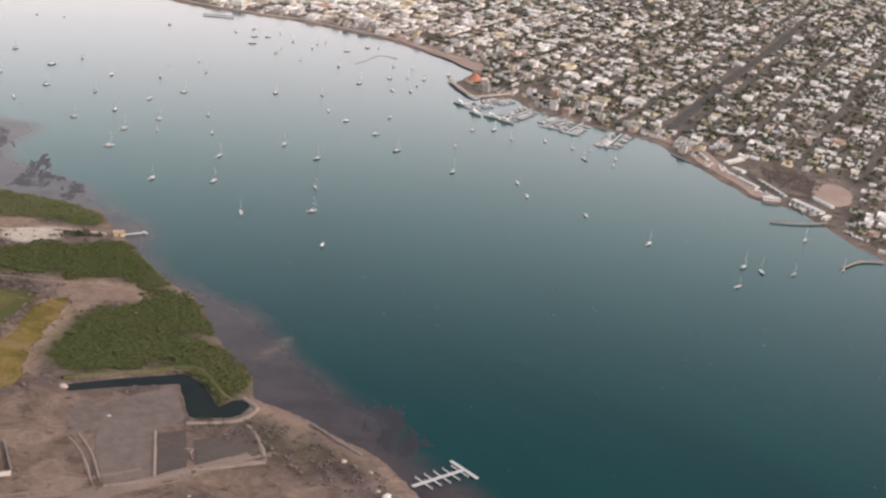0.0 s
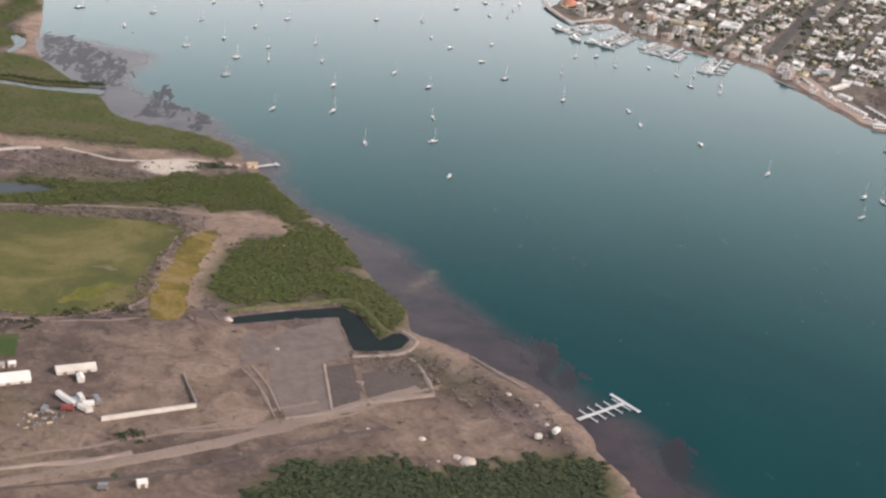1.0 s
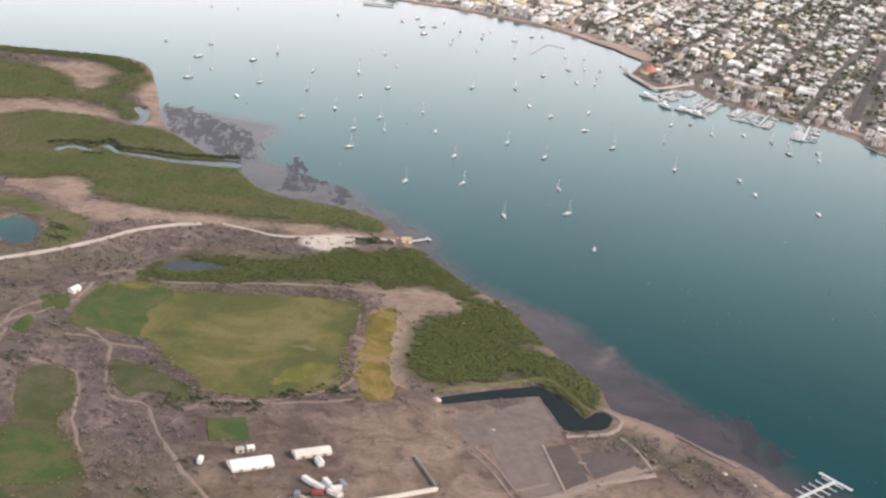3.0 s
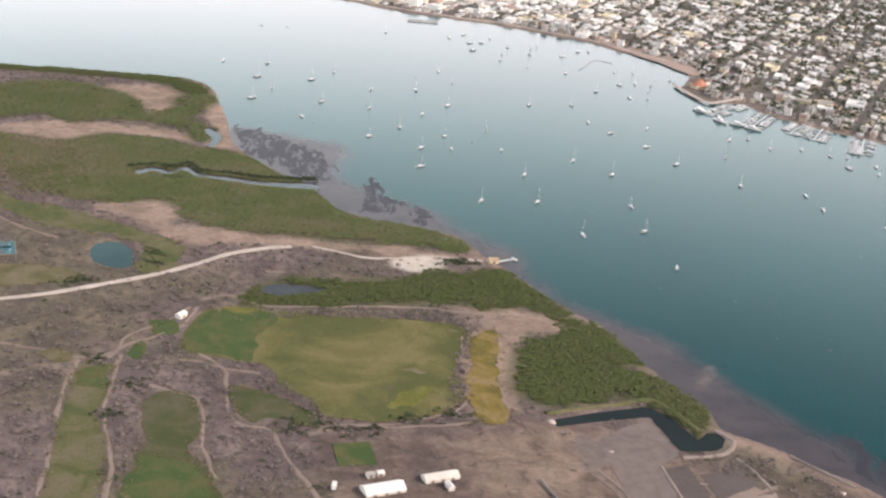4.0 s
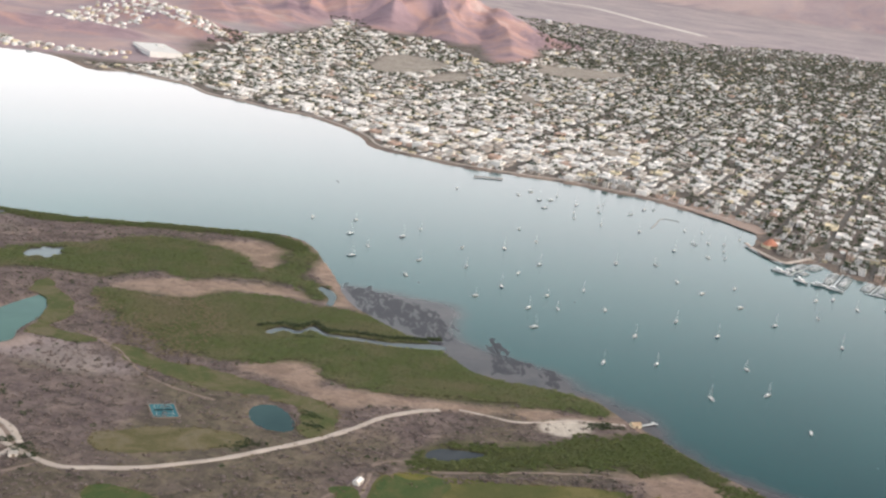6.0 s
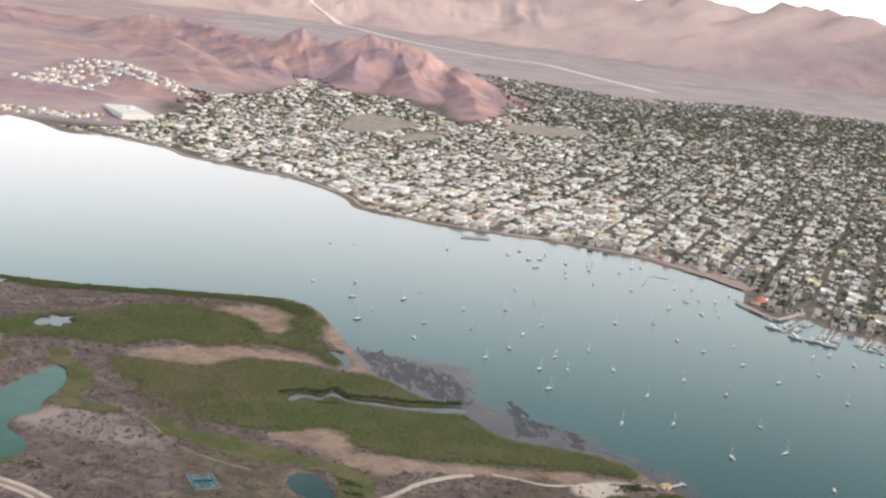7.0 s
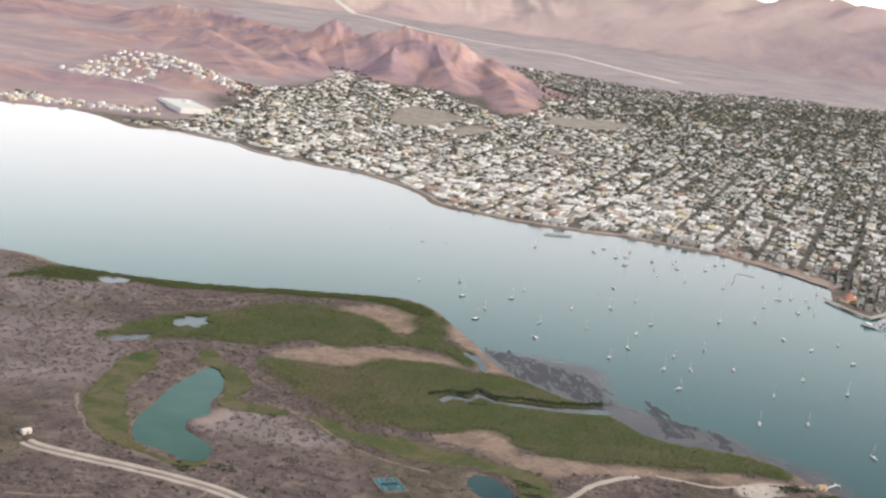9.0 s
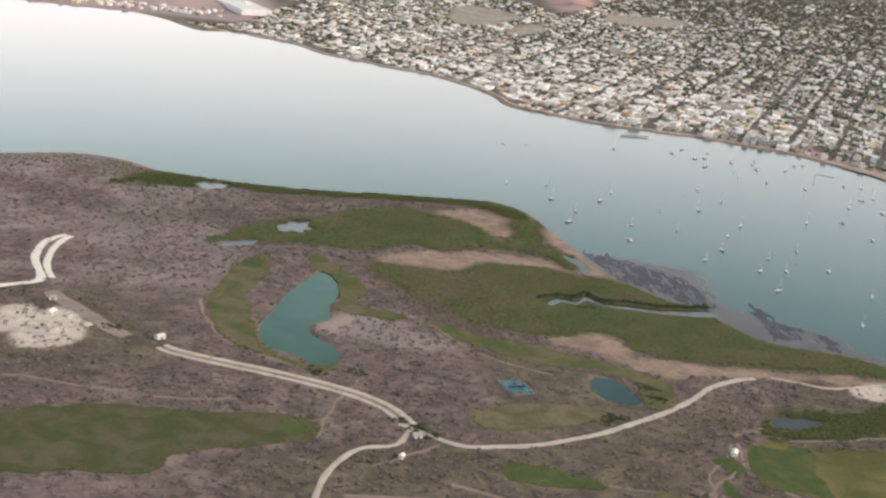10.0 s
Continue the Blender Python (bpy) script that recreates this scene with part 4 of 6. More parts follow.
# dry grass and low scrub along the edges of turf, roads and ponds
rims = []
for ob in [o for o in scene.objects if o.name.split(".")[0] in ("fairway", "playing_field", "yellow_rough", "lake", "pond", "road", "path")]:
    q = np.array([v.co[:2] for v in ob.data.vertices])
    q = q[rng.uniform(0, 1, len(q)) < (0.06 if ob.name.split(".")[0] in ("road", "path") else 0.5)]
    rims.append(q + rng.normal(0, 1.1, q.shape))
q = np.concatenate(rims)
z = ground_parts(q[:, 0], q[:, 1])[0]
ok = z > 0.42
scatter("dry_grass", np.column_stack([q, np.maximum(z, 0.55)])[ok], 0.25 + 0.6 * rng.uniform(0, 1, ok.sum()) ** 2, 12, FRINGE, "tufts of dry grass along turf and track edges", "grass", 0.5, 0.5)

q = spots(spline(outline("-127.9,605.9 -105.5,619.2 -72.7,612.9 -62.9,576.2 -68.2,541.8 -87.6,537 -105,560.8"), 3), 2.0)
q = q[(rough_field(q[:, 0], q[:, 1], 22, 4, 66) > 0.42) & clear_of_water(q)]
scatter("dry_grass", np.column_stack([q, ground_parts(q[:, 0], q[:, 1])[0] + 0.25]), rng.uniform(0.5, 1.1, len(q)), 16, FRINGE, "brown dry grass over the landward marsh", "grass", 0.25, 0.55, 0.2)

line = np.concatenate([spline(outline(q), 1.2, False) for q in ("26.2,431.8 42.5,435.8 63.3,439.5 82,439.8 93.8,435 93.3,418.8 87.4,395.9 85.6,375.6 85,366.1 75.1,358.6", "25.3,386.3 32.1,373.6 40.5,363.5 45.1,353.5 55.2,351.4", "8.9,383.8 16.1,363.7 22.8,347 33.8,330.6")])
line = np.concatenate([line + rng.normal(0, 1.5, line.shape) for _ in range(2)])
scatter("dry_grass", np.column_stack([line, ground_parts(line[:, 0], line[:, 1])[0]]), 0.4 + 0.8 * rng.uniform(0, 1, len(line)) ** 2, 14, SCRUB, "pale leafless bushes fringing the grass field", "bush", 0.6, 0.45)

# taller dark mangrove on the inland bank of the channel
q = spline(outline("-48,585 -37,592 -30,589 -23,597 -16,588 -3,587.5 13,585 36,589"), 0.7, False)
low = spline(outline("-30,577 -27,576.5 -24,577.5"), 0.6, False)
q = np.concatenate([q + rng.normal(0, 0.5, q.shape) + (0, 0.9), q + rng.normal(0, 0.7, q.shape) + (0, 2.2), low + rng.normal(0, 0.6, low.shape)])
scatter("mangrove", np.column_stack([q, np.full(len(q), 0.5)]), rng.uniform(0.8, 1.5, len(q)), 26, CROWN, "dark mangrove wall along the tidal channel", "mangrove", 0.9, 0.4)

# green bushes where roads meet and beside ponds and greens
CLUMPS = "-48,447 -44,451 -122,431 -117,427 -127,438 -24,483 -22,472 92,497 96,499 100,500 -236,512 46,352 70,361 84,366 36,350 60,352 98,296 -30,388 -14,372 -19,352 -155,478 -140,480"
q = np.concatenate([rng.normal(p, (2.6, 2.2), (22, 2)) for p in outline(CLUMPS)])
q = q[clear_of_water(q)]
scatter("bushes", np.column_stack([q, ground_parts(q[:, 0], q[:, 1])[0] - 0.05]), rng.uniform(0.4, 1.1, len(q)), 20, CROWN, "dark green bushes clustered by roads and ponds", "bush", 0.7, 0.42)


# ---------------------------------------------------------------- things on the peninsula
def gabled(name, m, length, wide, wall, rise, roof, walls, label, category, group="", doors=2):
    """A shed with gabled sheet roof, walls and doors."""
    top = thing(name, m, label, category, group)
    s = Shape()
    h, l = wide / 2 - 0.12, length / 2 - 0.12
    s.add([(-l, -h, -0.4), (l, -h, -0.4), (l, h, -0.4), (-l, h, -0.4), (-l, -h, wall), (l, -h, wall), (l, h, wall), (-l, h, wall), (-l, 0, wall + rise), (l, 0, wall + rise)],
          ((0, 1, 5, 4), (2, 3, 7, 6), (1, 2, 6, 9, 5), (3, 0, 4, 8, 7)))
    shell = part("wall", s, walls, top)
    for sign in (-1, 1):
        s = Shape()
        ridges = max(6, int(length / 0.8))
        rings = []
        for i in range(2 * ridges + 1):
            x, lift = -length / 2 + length * i / (2 * ridges), 0.06 if i % 2 else 0.0
            rings.append([(x, 0, wall + rise + 0.1 + lift), (x, sign * wide / 2, wall - 0.02 + lift), (x, sign * wide / 2, wall - 0.14), (x, 0, wall + rise - 0.02)])
        s.loft(rings)
        part("roof", s, roof, top)
    for i in range(doors):
        part("door", Shape().box(-length / 2 + length * (i + 0.7) / (doors + 0.4), -h - 0.03, 0, 1.0, 0.08, wall * 0.8), TIMBER, shell)
    return top


def on(x, y, turn=0, lift=0.0):
    return pose(x, y, ground_at(x, y) + lift, 0, 0, turn)


gabled("barn", on(61.2, 318.6, 23), 12.0, 5.6, 0.9, 1.3, WHITE, PLASTER, "long barn with a bright white sheet roof", "barn", doors=3)
gabled("barn", on(77.6, 327.0, 22), 10.8, 4.0, 0.9, 0.9, PLASTER, PLASTER, "long shed with a dull cream sheet roof", "barn", doors=3)
gabled("shed", on(79.9, 321.8, 112), 3.2, 1.9, 1.2, 0.5, WHITE, PLASTER, "small white shed beside the cream barn", "shed", doors=1)
gabled("shed", on(57.8, 325.4, 20), 2.4, 2.0, 1.1, 0.4, GREYROOF, PLASTER, "small shed with a grey roof", "shed", doors=1)
gabled("shed", on(60.6, 326.6, 20), 2.2, 2.0, 1.1, 0.4, WHITE, PLASTER, "small shed with a white roof", "shed", doors=1)
gabled("shed", on(-5.9, 424.4, 62), 4.2, 2.6, 1.3, 0.6, WHITE, PLASTER, "small white house alone beside the track", "shed", doors=1)
gabled("shed", on(104.0, 273.8, 20), 2.6, 2.4, 1.3, 0.4, WHITE, PLASTER, "white box shed alone beside the dirt road", "shed", doors=1)
gabled("hut", on(110.5, 503.0, 15), 4.4, 3.2, 1.2, 0.9, STRAW, CREAM, "jetty hut with a tan thatched roof", "hut", doors=1)
gabled("hut", on(-217.1, 502.1, 40), 4.0, 2.6, 1.4, 0.7, PLASTER, PLASTER, "gatehouse with a pale roof by the road", "hut", doors=1)
gabled("hut", on(-262, 522, 70), 4.5, 3.0, 1.4, 0.7, WHITE, PLASTER, "works hut with a white roof", "hut", doors=1)
gabled("hut", on(-122, 424, 20), 3.4, 2.4, 1.3, 0.7, GREYROOF, PLASTER, "gatehouse with a grey roof at the road fork", "hut", doors=1)
gabled("hut", on(-129, 407, 60), 2.6, 1.8, 1.2, 0.5, WHITE, PLASTER, "white hut beside the loop road", "hut", doors=1)
gabled("hut", on(-264, 539, 10), 3.4, 2.2, 1.3, 0.6, GREYROOF, PLASTER, "works hut with a grey roof", "hut", doors=1)


def masonry_wall(a, b, high, thick, material, label):
    (ax, ay), (bx, by) = a, b
    long, turn = math.hypot(bx - ax, by - ay), math.degrees(math.atan2(by - ay, bx - ax))
    top = thing("yard_wall", on((ax + bx) / 2, (ay + by) / 2, turn), label, "wall")
    part("masonry", Shape().box(0, 0, -0.4, long, thick, high + 0.4), material, top)
    part("coping", Shape().box(0, 0, high, long + 0.1, thick + 0.16, 0.14), material, top)
    for i in range(int(long / 3) + 1):
        part("pier", Shape().box(-long / 2 + i * 3.0, 0, -0.4, 0.4, thick + 0.12, high + 0.45), material, top)
    return top


masonry_wall((89.4, 302.0), (112, 312.4), 0.9, 0.7, PLASTER, "long low white wall at the yard's edge")
masonry_wall((106.6, 329), (111.8, 313.6), 0.8, 0.25, STONE, "low dark stone wall beside the yard")


def trailer(x, y, turn, long, wide, high, material, label):
    top = thing("trailer", on(x, y, turn), label, "trailer", "trailers in the yard")
    rings = []
    for i in range(19):
        x, h = -long / 2 + long * i / 18, wide / 2 - (0.04 if i % 2 else 0.0)
        rings.append([(x, -h, 0.35), (x, h, 0.35), (x, h, 0.3 + high), (x, h * 0.8, 0.35 + high), (x, -h * 0.8, 0.35 + high), (x, -h, 0.3 + high)])
    part("body", Shape().loft(rings), material, top)
    part("chassis", Shape().box(0, 0, 0.22, long + 0.5, wide * 0.6, 0.12), STEEL, top)
    for dx in (-long * 0.35, long * 0.3):
        for dy in (-wide / 2 + 0.1, wide / 2 - 0.1):
            part("wheel", Shape().tube((dx, dy - 0.08, 0.24), (dx, dy + 0.08, 0.24), 0.24, sides=10), GLASS, top)
    return top


for x, y, turn, long, m, words in ((79.5, 312.5, -42, 5.6, WHITE, "long white trailer parked in the yard"), (82.2, 314.4, -62, 3.6, WHITE, "white box trailer parked in the yard"),
                                   (81.6, 312.0, -50, 4.0, STEEL, "grey steel trailer parked in the yard"), (84.6, 311.8, 20, 3.4, WHITE, "short white trailer parked in the yard"),
                                   (79.8, 309.0, 8, 3.4, RED, "faded red trailer beside the white ones"), (85.4, 308.6, 30, 2.0, PLASTER, "small cream trailer in the yard"),
                                   (74.4, 307.2, 80, 2.4, STEEL, "grey trailer at the yard's edge"), (77.2, 314.6, -48, 4.6, WHITE, "white lorry trailer parked in the yard"),
                                   (86.4, 314.0, -66, 3.8, STEEL, "grey box trailer parked in the yard"), (83.6, 309.6, -30, 3.0, PLASTER, "cream box trailer parked in the yard"),
                                   (47.8, 320.0, 84, 3.0, WHITE, "white trailer beside the long shed"),
                                   (61.3, 283.9, 125, 1.6, WHITE, "small white trailer at the edge of the scrub"), (65.0, 286.8, 169, 2.0, PLASTER, "cream trailer at the edge of the scrub"), (67.4, 272.1, 127, 1.5, WHITE, "small white trailer beside the dirt track"),
                                   (209.0, 316.5, 51, 2.6, WHITE, "white trailer parked above the beach"), (203.7, 312.7, 21, 1.8, PLASTER, "cream trailer parked above the beach"), (95.3, 274.3, 5, 2.4, STEEL, "dark grey trailer beside the dirt track")):
    trailer(x, y - (3.2 if x > 50 else 2.0), turn, long * 0.9, 1.35, 1.2, m, words)


def pile_of(x, y, size, material, name, label, category):
    """A heap of rubble or spoil."""
    g = random.Random(int(x * 7 + y))
    rings = []
    for k, (r, h) in enumerate(((1.0, -0.3), (0.8, 0.18), (0.5, 0.34), (0.16, 0.42))):
        rings.append([(size * r * g.uniform(0.75, 1.2) * math.cos(math.tau * i / 11), size * r * g.uniform(0.75, 1.2) * math.sin(math.tau * i / 11), size * h) for i in range(11)])
    top = part(name, Shape().loft(rings), material, None, "", True)
    top.matrix_basis = on(x, y)
    return tagged(top, label, category)


for x, y, s in ((197.7, 333.0, 1.1), (205.2, 327.9, 0.9), (207.0, 317.7, 0.8), (183.8, 295.3, 2.6), (181.0, 297.1, 1.4), (175.9, 294.7, 0.6), (157.8, 307.9, 0.6), (-247, 512, 3.0), (-258, 503, 3.4), (-268, 509, 2.6), (-255, 520, 2.2), (172, 305, 1.2), (131, 349, 0.8), (128, 425, 1.0),
                (115, 366, 1.6)):
    pile_of(x, y, s, ROAD, "mound", "mound of pale rubble on bare sand", "mound")

g = random.Random(21)                      # scrap strewn below the trailers
for k in range(34):
    x, y = 74 + g.gauss(0, 3.2), 300 + g.gauss(0, 3.0)
    ob = part("scrap", Shape().box(0, 0, -0.05, g.uniform(0.4, 1.4), g.uniform(0.3, 0.9), g.uniform(0.2, 0.6), 0, 0.85), g.choice((TIMBER, STEEL, TIMBER, CREAM, GREYROOF, STONE)), None)
    ob.matrix_basis = on(x, y, g.uniform(0, 180))
    tagged(ob, "piece of scrap lying in the dusty yard", "scrap", "scrap in the yard")

# the sports court
court = thing("tennis_court", on(-78, 474.5, 15, 0.25), "blue-green tennis court inside a low fence", "court")
part("slab", Shape().box(0, 0, -0.5, 10.4, 14.0, 0.55), TIMBER, court)
part("playing_surface", Shape().box(0, 0, 0.05, 9.4, 12.6, 0.03), POOL, court)
for dx, w, l in ((-3.1, 0.07, 10), (3.1, 0.07, 10), (0, 0.07, 6)):
    part("line", Shape().box(dx, 0, 0.08, w, l, 0.01), WHITE, court)
for dy in (-5, -3, 3, 5):
    part("line", Shape().box(0, dy, 0.092, 6.3, 0.07, 0.01), WHITE, court)
part("net", Shape().box(0, 0, 0.08, 7.0, 0.06, 0.5), GLASS, court)
for px, py in ((-5.1, -6.9), (5.1, -6.9), (5.1, 6.9), (-5.1, 6.9)):
    part("post", Shape().tube((px, py, 0), (px, py, 1.5), 0.06), STEEL, court)


def floating_dock(a, b, head, fingers, label):
    """A walkway on piles with finger piers on both sides and a cross head."""
    (ax, ay), (bx, by) = a, b
    long, turn = math.hypot(bx - ax, by - ay), math.degrees(math.atan2(by - ay, bx - ax))
    top = thing("dock", pose(ax, ay, 0, 0, 0, turn), label, "dock")
    part("walkway", Shape().box(long / 2, 0, 0.28, long, 1.05, 0.22), DECKING, top)
    if head:
        part("cross_head", Shape().box(long + 0.5, 0, 0.285, 1.1, head, 0.22), DECKING, top)
    for i in range(fingers):
        x = long * (0.22 + 0.72 * i / max(1, fingers - 1))
        for sign in (-1, 1):
            finger = part("finger", Shape().box(x, sign * 2.1, 0.26, 0.42, 3.2, 0.18), DECKING, top)
            part("pile", Shape().tube((x, sign * 3.6, -2.5), (x, sign * 3.6, 0.9), 0.10), STEEL, finger)
    for i in range(int(long / 5) + 1):
        part("pile", Shape().tube((min(long, i * 5.0), 0.62, -2.5), (min(long, i * 5.0), 0.62, 0.9), 0.10), STEEL, top)
    return top


floating_dock((216.5, 322.5), (231.5, 333.8), 11.5, 5, "white floating dock with finger piers and a cross head")
floating_dock((112.5, 503.5), (119.5, 508), 3.0, 0, "short white jetty below the hut")


# ---------------------------------------------------------------- boats
def hull_ring(x, half, low, top, flare=0.8):
    return [(x, half, top), (x, half * flare, top * 0.45), (x, 0.02, low), (x, -half * flare, top * 0.45), (x, -half, top)]


def sailboat(length, hull_mat, cover, label):
    top = thing("sailboat", pose(0, 0, 0), label, "sailboat", "boats in the anchorage")
    half, l = length * 0.16, length
    s = Shape().loft([hull_ring(l * x, half * w, -0.25 * d, 0.42 + 0.16 * b) for x, w, d, b in
                      ((-0.5, 0.62, 0.5, 0.1), (-0.36, 0.85, 0.9, 0), (-0.1, 1.0, 1.0, 0), (0.16, 0.9, 1.0, 0.15), (0.36, 0.52, 0.7, 0.45), (0.5, 0.03, 0.1, 0.9))], close=False, caps=False)
    s.add([(-0.5 * l, half * 0.62, 0.436), (-0.5 * l, half * 0.5, 0.2), (-0.5 * l, 0.02, -0.12), (-0.5 * l, -half * 0.5, 0.2), (-0.5 * l, -half * 0.62, 0.436)], ((0, 1, 2, 3, 4),))
    part("hull", s, hull_mat, top, "", True)
    deck = Shape().loft([[(l * x, half * w * 0.97, z), (l * x, -half * w * 0.97, z)] for x, w, z in
                         ((-0.5, 0.62, 0.42), (-0.36, 0.85, 0.41), (-0.1, 1.0, 0.41), (0.16, 0.9, 0.44), (0.36, 0.52, 0.48), (0.49, 0.05, 0.55))], close=False, caps=False)
    part("deck", deck, TEAK, top)
    cabin = part("cabin", Shape().box(0.04 * l, 0, 0.40, 0.34 * l, half * 1.15, 0.26, 0, 0.86), GEL, top)
    for sign in (-1, 1):
        part("cabin_window", Shape().box(0.05 * l, sign * half * 0.545, 0.48, 0.22 * l, 0.03, 0.09), GLASS, cabin)
    part("cockpit", Shape().box(-0.29 * l, 0, 0.425, 0.2 * l, half * 1.0, 0.05), NAVY, top)
    high = length * 1.3
    mast = part("mast", Shape().tube((0.1 * l, 0, 0.4), (0.1 * l, 0, high), 0.030, 0.020), ALLOY, top)
    boom = part("boom", Shape().tube((0.1 * l, 0, 0.95), (-0.3 * l, 0, 0.95), 0.05), ALLOY, top)
    part("furled_sail", Shape().loft([[(l * x, r * math.cos(w), 1.06 + r * math.sin(w)) for w in (0, 1, 2.1, 3.14, 4.2, 5.2)] for x, r in
                                     ((0.09, 0.05), (0.0, 0.15), (-0.15, 0.16), (-0.29, 0.07))]), cover, boom, "", True)
    part("rolled_jib", Shape().tube((0.47 * l, 0, 0.6), (0.11 * l, 0, high * 0.96), 0.03, 0.015, 6), CANVAS, top)
    part("backstay", Shape().tube((-0.49 * l, 0, 0.45), (0.1 * l, 0, high), 0.010, 0.010, 4), STEEL, top)
    for sign in (-1, 1):
        part("shroud", Shape().tube((0.08 * l, sign * half * 0.9, 0.42), (0.1 * l, 0, high * 0.9), 0.010, 0.010, 4), STEEL, top)
        part("spreader", Shape().tube((0.1 * l, 0, high * 0.55), (0.1 * l, sign * half * 0.5, high * 0.55), 0.025, 0.02, 4), ALLOY, mast)
    return top


def motorboat(length, label, group="boats in the anchorage"):
    top = thing("motor_yacht", pose(0, 0, 0), label, "motor yacht", group)
    half, l = length * 0.15, length
    k = length / 8
    part("hull", Shape().loft([hull_ring(l * x, half * w, -0.25 * k, (0.7 + 0.35 * b) * k) for x, w, b in
                               ((-0.5, 0.9, 0), (-0.2, 1.0, 0), (0.12, 0.97, 0.2), (0.34, 0.66, 0.6), (0.5, 0.04, 1.1))], close=False, caps=True), GEL, top, "", True)
    part("deck", Shape().loft([[(l * x, half * w * 0.96, z * k), (l * x, -half * w * 0.96, z * k)] for x, w, z in
                               ((-0.5, 0.9, 0.69), (-0.2, 1.0, 0.69), (0.12, 0.97, 0.76), (0.34, 0.66, 0.9), (0.49, 0.06, 1.06))], close=False, caps=False), TEAK, top)
    saloon = part("saloon", Shape().box(-0.08 * l, 0, 0.68 * k, 0.46 * l, half * 1.5, 0.75 * k, 0, 0.88), GEL, top)
    for sign in (-1, 1):
        part("window_band", Shape().box(-0.07 * l, sign * half * 0.72, 0.98 * k, 0.36 * l, 0.05, 0.24 * k), GLASS, saloon)
    part("windscreen", Shape().box(0.145 * l, 0, 0.95 * k, 0.05, half * 1.2, 0.3 * k), GLASS, saloon)
    part("flybridge", Shape().box(-0.12 * l, 0, 1.43 * k, 0.30 * l, half * 1.2, 0.28 * k, 0, 0.9), GEL, top)
    arch = part("radar_arch", Shape().box(-0.2 * l, 0, 1.7 * k, 0.05 * l, half * 1.1, 0.5 * k, 0, 0.8), GEL, top)
    part("antenna", Shape().tube((-0.2 * l, 0, 2.1 * k), (-0.24 * l, 0, 3.1 * k), 0.04, 0.02, 5), ALLOY, arch)
    return top


SAILS = [sailboat(5.4, GEL, CANVAS, "white sailboat at anchor with furled sails"), sailboat(4.6, GEL, NAVY, "small white sailboat with a navy sail cover"),
         sailboat(6.0, NAVY, CANVAS, "dark-hulled sailboat at anchor with bare mast"), sailboat(4.0, GEL, CANVAS, "little white sailboat at anchor")]
LAUNCH = motorboat(4.6, "white motor boat at anchor")
FLEET = ("-26,815 1,819 -3,782 7,757 -3,731 29,787 42,812 36,736 26,702 65,776 63,732 62,674 92,784 79,697 109,841 93,729 116,811 109,753 103,687 105,664 87,628 127,706 132,671 160,774 187,782 "
         "139,629 169,662 191,745 201,725 226,743 217,702 186,642 227,672 260,695 254,643 294,722 286,740 273,734 186,592 185,557 155,546 140,587 113,582",
         "124,953 136,969 138,941 138,916 147,945 155,964 165,938 158,910 155,892 182,940 179,921 188,950 172,880 203,925 218,946 226,950 197,871 210,825 234,890 230,850 247,890 242,857 230,816 253,857 "
         "247,837 242,817 271,879 78,951 190,514 89,661 286,635 288,613 313,591 336,557 364,511 423,546 419,586 374,537 381,533 396,534 328,717 331,695 338,717 346,688 350,703 341,762 314,727")
used = set()
for k, (x, y) in enumerate(np.concatenate([outline(q) for q in FLEET])):
    pick = random.random()
    base = LAUNCH if (pick > 0.82 or k in (29, 30, 28, 22)) and k not in (25, 26, 39, 40, 42) else SAILS[0 if k in (25, 26, 39, 40, 41, 42) else int(pick * 4.8) % 4]
    m = pose(x, y, 0, 0, 0, 74 + random.gauss(0, 22))
    if base in used:
        copy_thing(base, m)
    else:
        base.matrix_basis = m
        used.add(base)

# ---------------------------------------------------------------- the marina and the waterfront
def stone_mole(line, wide, high, label, name="breakwater"):
    p = spline(outline(line), 3.0, False)
    ob = strip(name, p, wide, high, ROAD if "clubhouse" in label else STONE, label, "breakwater", 0.12, 0.1)
    return ob


stone_mole("271,866 272,852 281,821 290,824 312,844", 3.2, 1.5, "stone breakwater round the orange-roofed clubhouse")
stone_mole("96,1003 108,1004 119,1005", 3.2, 1.0, "flat stone pier off the town promenade", "pier")
stone_mole("208,884 214,896 226,922 238,917", 0.7, 0.15, "low line of stones in the shallows")
stone_mole("423,548 436,560 449,563", 1.6, 0.9, "dark pier off the town shore", "pier")
for a, b, n in (((306, 826), (276, 790), 4), ((318, 806), (296, 768), 5), ((336, 788), (318, 762), 4), ((346, 782), (330, 752), 4), ((366, 764), (350, 728), 3)):
    floating_dock(a, b, 5.0, n, "white marina dock lined with boats")
YACHT = motorboat(11.0, "large white motor yacht berthed in the marina", "boats in the marina")
YACHT.matrix_basis = pose(279, 776, 0, 0, 0, -62)
SMALL = motorboat(6.0, "white cruiser berthed in the marina", "boats in the marina")
SMALL.matrix_basis = pose(300, 812, 0, 0, 0, 150)
BERTH = sailboat(6.0, GEL, CANVAS, "white sailboat berthed in the marina")
tagged(BERTH, group="boats in the marina")
BERTH.matrix_basis = pose(303, 790, 0, 0, 0, 150)
for x, y, turn in ((272, 797, -50), (289, 771, -20), (352, 734, 60), (296, 764, -40)):
    copy_thing(YACHT, pose(x, y, 0, 0, 0, turn))
taken = [(279, 776), (300, 812), (303, 790)]
